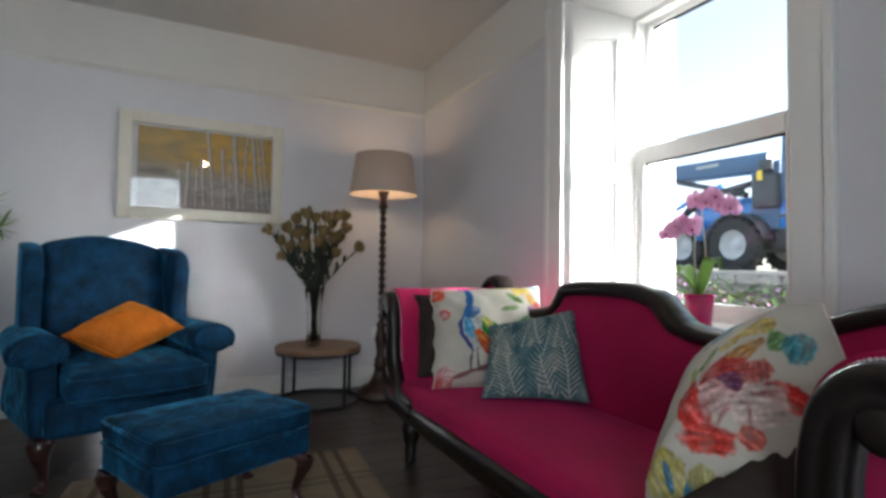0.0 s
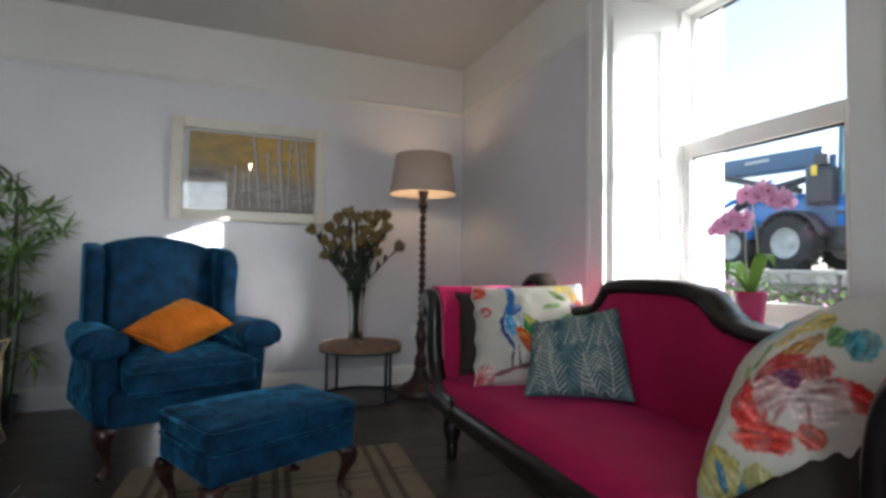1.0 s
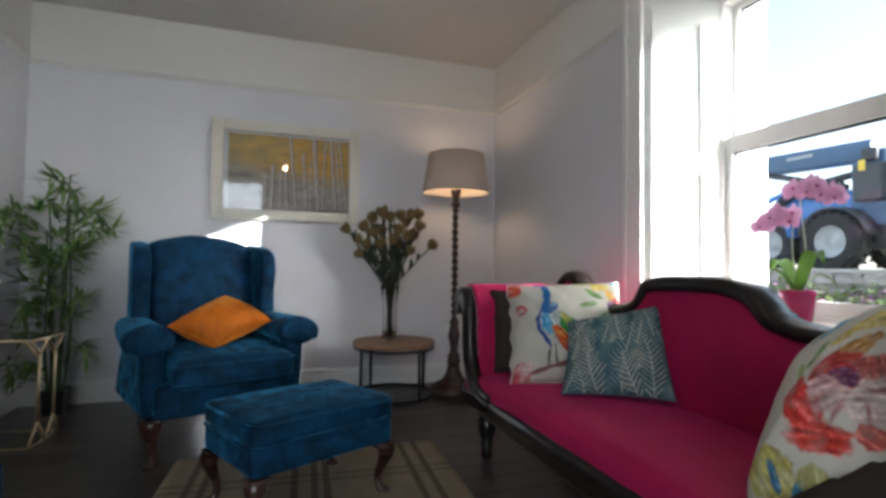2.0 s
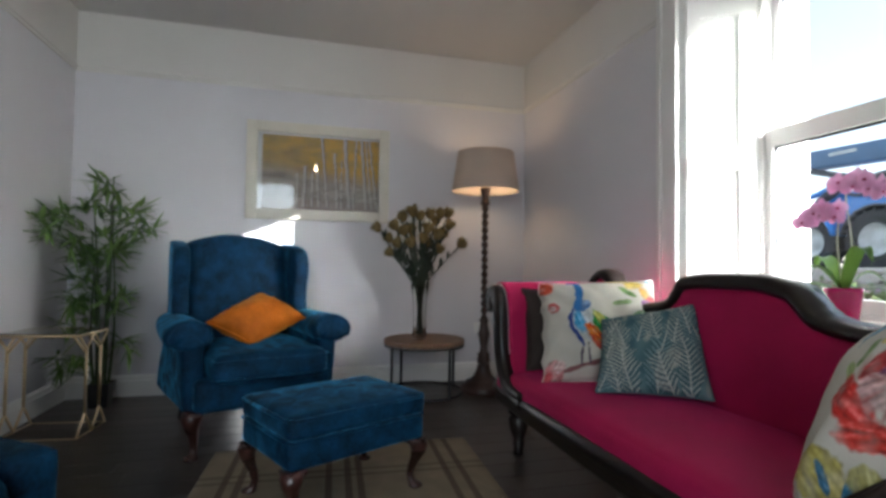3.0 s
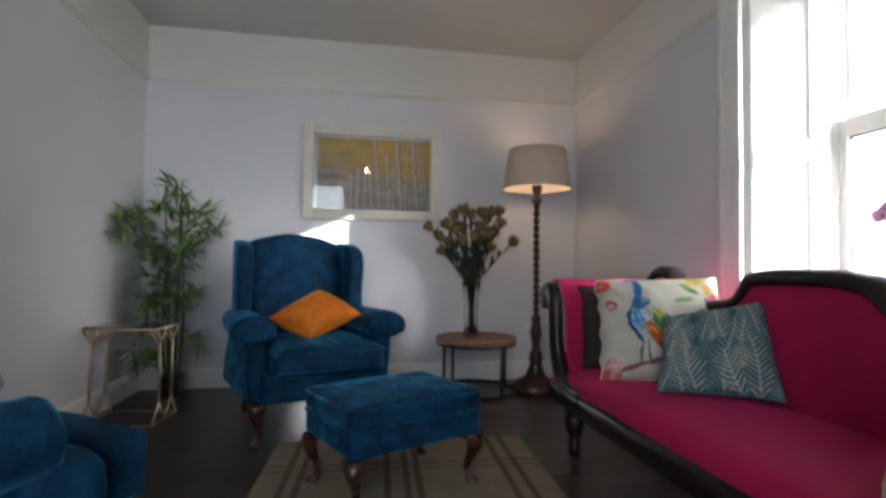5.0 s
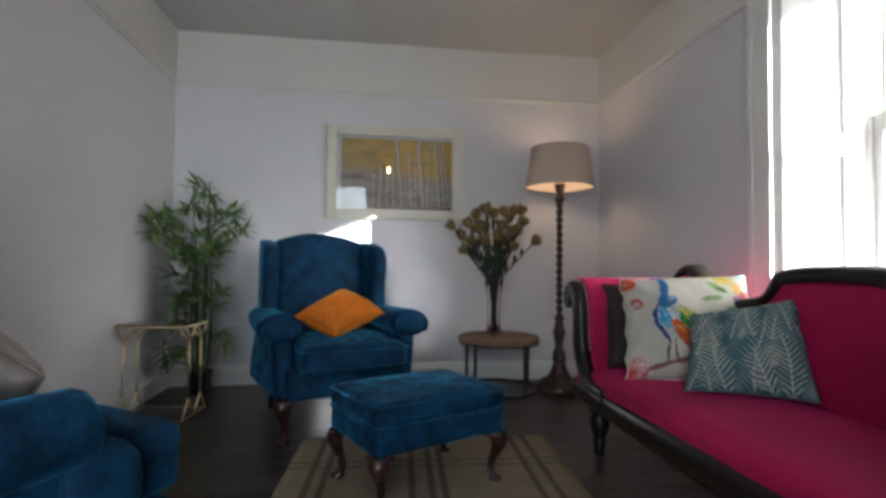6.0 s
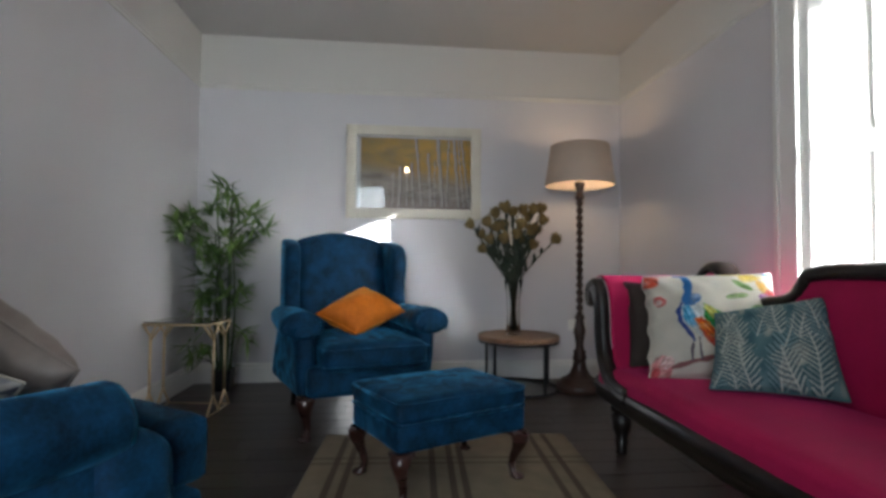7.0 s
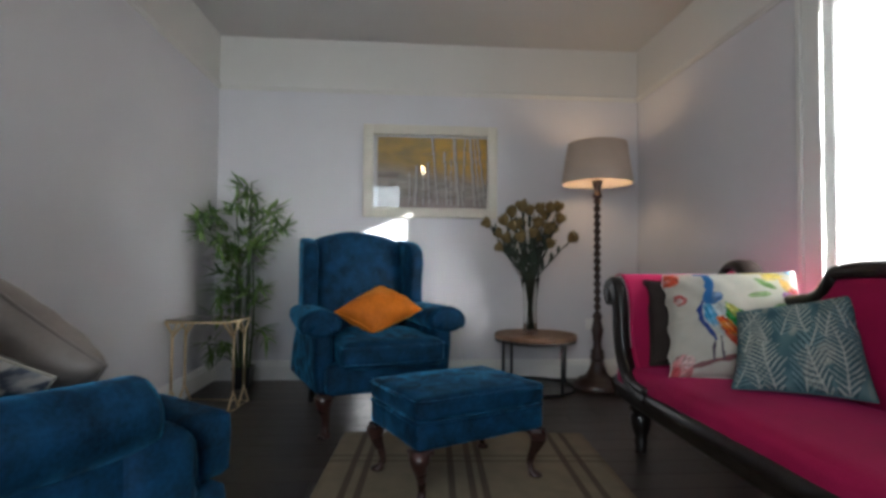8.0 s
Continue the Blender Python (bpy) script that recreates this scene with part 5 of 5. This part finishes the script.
def orchid():
    rnd = random.Random(21)
    root = thing("orchid", pose(1.93, 1.505, WZ0 - 0.008), "pink moth orchid in a magenta pot on the window board", "plant")
    part("pot", lathe(bmesh.new(), [(0.042, 0.0), (0.046, 0.003), (0.058, 0.11), (0.062, 0.115), (0.062, 0.128), (0.056, 0.128), (0.052, 0.1), (0.001, 0.098)], 32), mat("magenta_glaze", (0.5, 0.01, 0.13), 0.25, var=0.1, scale=8, coat=0.5), root, "glossy magenta ceramic pot")
    green = mat("orchid_leaf", (0.07, 0.16, 0.025), 0.4, var=0.25, scale=12, grain=60)
    translucent(green, (0.2, 0.36, 0.05), 0.25)
    for way, ln, w, rise in (((-0.35, 0.95), 0.21, 0.05, 0.05), ((0.2, 0.5), 0.17, 0.055, 0.16), ((-0.3, -0.6), 0.17, 0.055, 0.19), ((0.4, -0.5), 0.12, 0.05, 0.1), ((-0.6, 0.3), 0.15, 0.05, 0.12)):
        b = bmesh.new()
        d = Vector((*way, 0)).normalized()
        s = Vector((-d.y, d.x, 0))
        rows = []
        for k in range(11):
            f = k / 10
            p = d * ln * f + Vector((0, 0, 0.105 + rise * math.sin(f * math.pi * 0.62) - 0.06 * f ** 3))
            ww = w / 2 * max(0.06, math.sin(math.pi * (0.12 + 0.86 * f)) ** 0.7)
            rows.append([b.verts.new(p - s * ww + Vector((0, 0, 0.008))), b.verts.new(p), b.verts.new(p + s * ww + Vector((0, 0, 0.008)))])
        for a, c in zip(rows, rows[1:]):
            b.faces.new((a[0], a[1], c[1], c[0]))
            b.faces.new((a[1], a[2], c[2], c[1]))
        part("leaf", b, green, root)
    petal = translucent(mat("orchid_petal", (0.84, 0.5, 0.72), 0.6, var=0.2, scale=25, grain=80), (0.85, 0.5, 0.72), 0.4)
    lip = mat("orchid_lip", (0.4, 0.02, 0.12), 0.5, var=0.2, scale=30)
    stick = mat("pale_stake", (0.55, 0.58, 0.45), 0.6, var=0.1, scale=10)
    for sx, top, drop in ((0.0, 0.40, 1), (0.015, 0.48, -1)):
        pts = smooth_line([(sx, 0.0, 0.1), (sx, 0.02 * drop, 0.28), (sx - 0.01, 0.01 * drop, top), (sx - 0.03, -0.08 if drop < 0 else 0.03, top + 0.03), (sx - 0.05, 0.085 if drop > 0 else -0.17, top - 0.03)], 8)
        st = part("flower_stem", tube(bmesh.new(), pts, 0.003, 6), stick, root)
        for k in range(9):
            p = Vector(pts[len(pts) - 1 - k * 2]) + Vector((rnd.uniform(-0.03, 0.0), rnd.uniform(-0.02, 0.02), rnd.uniform(-0.03, 0.02)))
            face = Vector((-0.9, rnd.uniform(-0.5, 0.3), rnd.uniform(-0.35, 0.2))).normalized()
            q = face.to_track_quat("Z", "Y").to_matrix()
            b = bmesh.new()
            for ang, ln, w in ((0, 0.042, 0.05), (180, 0.042, 0.05), (90, 0.04, 0.03), (215, 0.038, 0.028), (-35, 0.038, 0.028)):
                a = radians(ang)
                rows = []
                for i in range(5):
                    f = i / 4
                    ww = w / 2 * (0.2, 0.85, 1.0, 0.75, 0.15)[i]
                    c = Vector((math.cos(a) * ln * f, math.sin(a) * ln * f, 0.006 * math.sin(f * 3) + 0.002 * ang / 180))
                    t = Vector((-math.sin(a), math.cos(a), 0)) * ww
                    rows.append([b.verts.new(p + q @ (c - t)), b.verts.new(p + q @ (c + Vector((0, 0, 0.003)))), b.verts.new(p + q @ (c + t))])
                for u, v in zip(rows, rows[1:]):
                    b.faces.new((u[0], u[1], v[1], v[0]))
                    b.faces.new((u[1], u[2], v[2], v[1]))
            fl = part("flower", b, petal, root, "pink orchid bloom")
            b = bmesh.new()
            lathe(b, [(0.002, 0.0), (0.005, 0.005), (0.004, 0.012), (0.001, 0.016)], 8)
            bmesh.ops.transform(b, matrix=Matrix.Translation(p) @ q.to_4x4(), verts=b.verts)
            part("lip", b, lip, fl)
    return root


orchid()

# ---- outside ----
M_GROUND = mat("ground", (0.2, 0.19, 0.15), 0.95, var=0.35, scale=0.8, grain=9, bump=0.5)
M_STONE = mat("field_stone", (0.32, 0.3, 0.28), 0.9, var=0.3, scale=5, grain=30, bump=0.5, rand=0.4)
M_TYRE = mat("tyre_rubber", (0.02, 0.02, 0.022), 0.8, var=0.3, scale=10)
M_TBLUE = mat("tractor_blue", (0.02, 0.16, 0.5), 0.35, var=0.15, scale=6, coat=0.3)
M_TDARK = mat("tractor_dark_blue", (0.06, 0.12, 0.22), 0.45, var=0.2, scale=6)
M_TIRON = mat("tractor_iron", (0.06, 0.062, 0.07), 0.55, metal=0.3, var=0.3, scale=8)
M_RIM = mat("pale_rim", (0.45, 0.47, 0.48), 0.5, var=0.15, scale=8)
M_TGLASS = mat("cab_glass", (0.25, 0.45, 0.45), 0.08, var=0.08, scale=3, bump=0.0, spec=0.8)


def ground_height(x):
    if x < 2.6:
        return -0.15
    if x < 4.0:
        return -0.15 + (x - 2.6) / 1.4 * 0.55
    if x < 7.4:
        return 0.40 + (x - 4.0) / 3.4 * 0.2
    return 0.94


b = bmesh.new()
xs = [-900, -200, -40, -8, -3, 2.38, 2.6, 3.3, 4.0, 5.5, 6.5, 7.4, 7.42, 9, 12, 20, 60, 250, 1500]
ys = [-1500, -200, -40, -10, -4, 0, 4, 8, 14, 40, 200, 1500]
rows = [[b.verts.new((x, y, ground_height(x) - (0.45 if x < 2.38 else 0))) for y in ys] for x in xs]
for i in range(len(xs) - 1):
    for j in range(len(ys) - 1):
        b.faces.new((rows[i][j], rows[i + 1][j], rows[i + 1][j + 1], rows[i][j + 1]))
structure("ground", b, M_GROUND, "gravelly yard ground rising to a road")


def garden_wall():
    rnd = random.Random(5)
    root = new("garden_wall")
    tagged(root, "low rubble stone garden wall along the road", "wall", kind="structure")
    part("wall_core", boxed((7.05, -6, 0.3), (7.4, 16, 0.9)), M_GROUND, root, smooth=False)
    meshes = []
    for k in range(6):
        bm = soft_box((-0.06, -0.15, -0.09), (0.06, 0.15, 0.09), 0.04, 2, wob=0.02)
        me = bpy.data.meshes.new("stone")
        for v in bm.verts:
            v.co += 0.03 * noise.noise_vector(v.co * 9 + Vector((k * 3, 0, 0)))
        bm.to_mesh(me)
        bm.free()
        me.materials.append(M_STONE)
        meshes.append(me)
    for r in range(3):
        y = 2.0 + rnd.uniform(0, 0.2)
        while y < 9.5:
            st = new("stone", rnd.choice(meshes))
            st.parent = root
            st.location = (7.03, y, 0.5 + r * 0.17)
            st.rotation_euler = (rnd.uniform(-0.1, 0.1), rnd.uniform(-0.1, 0.1), rnd.uniform(-0.1, 0.1))
            st.scale = (1, rnd.uniform(0.8, 1.3), rnd.uniform(0.85, 1.05))
            y += rnd.uniform(0.28, 0.4)
    part("coping", soft_box((6.98, -6, 0.9), (7.45, 16, 0.97), 0.02, 3, wob=0.01), M_STONE, root, "grey stone coping")


garden_wall()


def flower_bed():
    rnd = random.Random(8)
    for nm, dark, light, n, lab, sz in (("bedding_foliage", (0.04, 0.08, 0.02), (0.16, 0.2, 0.06), 3200, "low green garden foliage", 0.09), ("bedding_flowers", (0.25, 0.06, 0.3), (0.6, 0.3, 0.5), 1500, "purple and pink garden flowers", 0.06)):
        b = bmesh.new()
        for k in range(n):
            x, y = rnd.uniform(3.6, 6.8), rnd.uniform(1.5, 7.5)
            hgt = 0.12 + 0.22 * (0.5 + 0.5 * noise.noise(Vector((x * 1.3, y * 1.3, 0))))
            if nm == "bedding_flowers" and noise.noise(Vector((x * 1.1, y * 0.9, 4))) < -0.05:
                continue
            p = (x, y, ground_height(x) + rnd.uniform(0.3, 1.0) * hgt)
            leaf_blade(b, p, (rnd.uniform(-1, 1), rnd.uniform(-1, 1), rnd.uniform(-0.2, 1)), sz * rnd.uniform(0.7, 1.4), sz * 0.6, 0.4)
        ob = part(nm, b, island_leaf(nm, dark, light), None)
        tagged(ob, lab, "flowers" if "fl" in nm[8:] else "foliage", kind="stuff")


flower_bed()


def wheel(root, x, y, z, r, w):
    b = bmesh.new()
    prof = [(r * 0.55, -w / 2), (r * 0.93, -w / 2), (r, -w / 3), (r, w / 3), (r * 0.93, w / 2), (r * 0.55, w / 2), (r * 0.55, -w / 2)]
    loft(b, [[(q * math.cos(2 * math.pi * i / 36), q * math.sin(2 * math.pi * i / 36), h) for i in range(36)] for q, h in prof], caps=False)
    for k in range(20):
        a = 2 * math.pi * k / 20
        box(b, (r * 0.9, -0.02, -w / 2), (r * 1.05, 0.02, 0), m=Matrix.Rotation(a, 4, "Z"))
        box(b, (r * 0.9, -0.02, 0), (r * 1.05, 0.02, w / 2), m=Matrix.Rotation(a + math.pi / 20, 4, "Z"))
    m = Matrix.Translation((x, y, z)) @ Matrix.Rotation(radians(90), 4, "Y")
    bmesh.ops.transform(b, matrix=m, verts=b.verts)
    wh = part("wheel", b, M_TYRE, root, "black rubber tyre", smooth=False)
    b = lathe(bmesh.new(), [(0.001, -w * 0.2), (r * 0.16, -w * 0.22), (r * 0.2, -w * 0.1), (r * 0.45, -w * 0.05), (r * 0.56, -w * 0.45), (r * 0.6, -w * 0.4), (r * 0.56, w * 0.4), (0.001, w * 0.3)], 30)
    bmesh.ops.transform(b, matrix=m, verts=b.verts)
    part("rim", b, M_RIM, wh, "pale painted rim")


def telehandler():
    """Blue loader parked along the road; its length runs along y."""
    root = thing("telehandler", pose(9.6, 6.0, 0.94), "blue farm loader with a long boom parked on the road", "loader")
    wheel(root, -0.05, 0.5, 0.53, 0.52, 0.36)
    wheel(root, 0.2, 1.85, 0.53, 0.52, 0.36)
    wheel(root, 1.7, 0.5, 0.53, 0.52, 0.36)
    wheel(root, 1.7, 1.85, 0.53, 0.52, 0.36)
    part("chassis", boxed((0.2, -1.3, 0.42), (1.6, 2.4, 0.85), 0.05), M_TIRON, root)
    part("hood", soft_box((0.25, 0.15, 0.85), (1.3, 1.75, 1.5), 0.15, 8, wob=0.0), M_TBLUE, root, "bright blue engine hood")
    for y in (0.5, 1.85):
        b = bmesh.new()
        pts = [(0.62 * math.cos(a), 0.62 * math.sin(a)) for a in (radians(10 + 16 * i) for i in range(11))]
        loft(b, [[(-0.2, y + p[0], 0.53 + p[1]), (0.18, y + p[0], 0.53 + p[1]), (0.18, y + p[0] * 0.93, 0.53 + p[1] * 0.93), (-0.2, y + p[0] * 0.93, 0.53 + p[1] * 0.93)] for p in pts])
        part("mudguard", b, M_TIRON if y < 1 else M_TBLUE, root)
    part("boom", boxed((0.1, 0.1, 1.92), (0.45, 3.6, 2.28), 0.03, m=Matrix.Rotation(radians(2), 4, "X")), M_TDARK, root, "dark blue boom")
    part("boom_support", boxed((0.12, -0.2, 0.8), (0.5, 0.35, 2.1), 0.04), M_TDARK, root)
    part("cylinder", tube(bmesh.new(), [(0.1, 0.4, 1.5), (0.12, 2.0, 1.98)], 0.06, 10), M_TIRON, root)
    part("carriage", boxed((0.0, 2.2, 0.5), (0.9, 3.2, 1.6), 0.08), M_TDARK, root)
    part("lettering", boxed((0.075, 1.0, 2.17), (0.09, 1.5, 2.23)), M_RIM, root, "plain pale bar of lettering", smooth=False)
    part("lift_arm", tube(bmesh.new(), [(0.2, 0.2, 1.75), (0.2, 1.3, 1.6), (0.2, 2.1, 1.1)], 0.07, 8), M_TIRON, root)
    part("lift_arm", tube(bmesh.new(), [(0.05, 0.9, 1.75), (0.05, 2.3, 1.25)], 0.05, 8), M_TBLUE, root)
    part("hydraulic_hose", tube(bmesh.new(), smooth_line([(0.02, 0.4, 1.6), (0.0, 0.9, 1.35), (0.02, 1.4, 1.5), (0.05, 1.9, 1.2)], 6), 0.03, 6), M_TIRON, root)
    part("side_tank", soft_box((-0.1, -0.25, 1.2), (0.5, 0.2, 1.85), 0.06, 5, wob=0), M_TIRON, root)
    part("warning_plate", boxed((-0.115, -0.02, 1.72), (-0.1, 0.08, 1.9)), mat("yellow_plate", (0.7, 0.5, 0.05), 0.5), root, smooth=False)
    part("mirror", boxed((0.0, -0.12, 1.9), (0.1, 0.12, 2.12), 0.03), M_TIRON, root)
    cab = part("cab", boxed((0.1, -1.5, 0.8), (1.1, -0.2, 1.35), 0.04), M_TBLUE, root)
    for x, y in ((0.12, -0.25), (0.12, -1.45), (1.05, -0.25), (1.05, -1.45)):
        part("cab_pillar", tube(bmesh.new(), [(x, y, 1.3), (x + 0.02, y - 0.05, 2.7)], 0.045, 8), M_TDARK, cab)
    part("cab_window", boxed((0.11, -1.42, 1.35), (0.14, -0.3, 2.66)), M_TGLASS, cab, "pale green tinted cab window", smooth=False)
    part("cab_roof", soft_box((0.0, -1.6, 2.66), (1.2, -0.15, 2.82), 0.05, 5, wob=0), M_TBLUE, cab)
    for z in (0.5, 0.75, 1.0):
        part("step", boxed((-0.15, -1.1, z), (0.2, -0.35, z + 0.05), 0.01), M_TIRON, root)
    return root


telehandler()

# ---- floor planks ----


def planks():
    rnd = random.Random(3)
    cache = {}
    y, w = Y0, 0.142
    while y < Y1 - 0.001:
        wd = min(w, Y1 - y)
        x = X0 - rnd.uniform(0.0, 0.9)
        while x < X1:
            ln = rnd.choice((0.9, 1.1, 1.3))
            x0, x1 = max(x, X0), min(x + ln, X1)
            if x1 - x0 > 0.02:
                key = (round(x1 - x0, 3), round(wd, 3))
                if key not in cache:
                    hx, hy, c = (x1 - x0) / 2 - 0.0006, wd / 2 - 0.0006, 0.0016
                    bm = bmesh.new()
                    loft(bm, [[(-hx, -hy, -0.011), (hx, -hy, -0.011), (hx, hy, -0.011), (-hx, hy, -0.011)], [(-hx, -hy, -c), (hx, -hy, -c), (hx, hy, -c), (-hx, hy, -c)], [(-hx + c, -hy + c, 0), (hx - c, -hy + c, 0), (hx - c, hy - c, 0), (-hx + c, hy - c, 0)]])
                    bmesh.ops.recalc_face_normals(bm, faces=bm.faces)
                    me = bpy.data.meshes.new("plank")
                    bm.to_mesh(me)
                    bm.free()
                    me.materials.append(M_PLANK)
                    cache[key] = me
                pl = new("plank", cache[key])
                pl.parent = floor
                pl.location = ((x0 + x1) / 2, y + wd / 2, 0)
            x += ln
        y += w


planks()
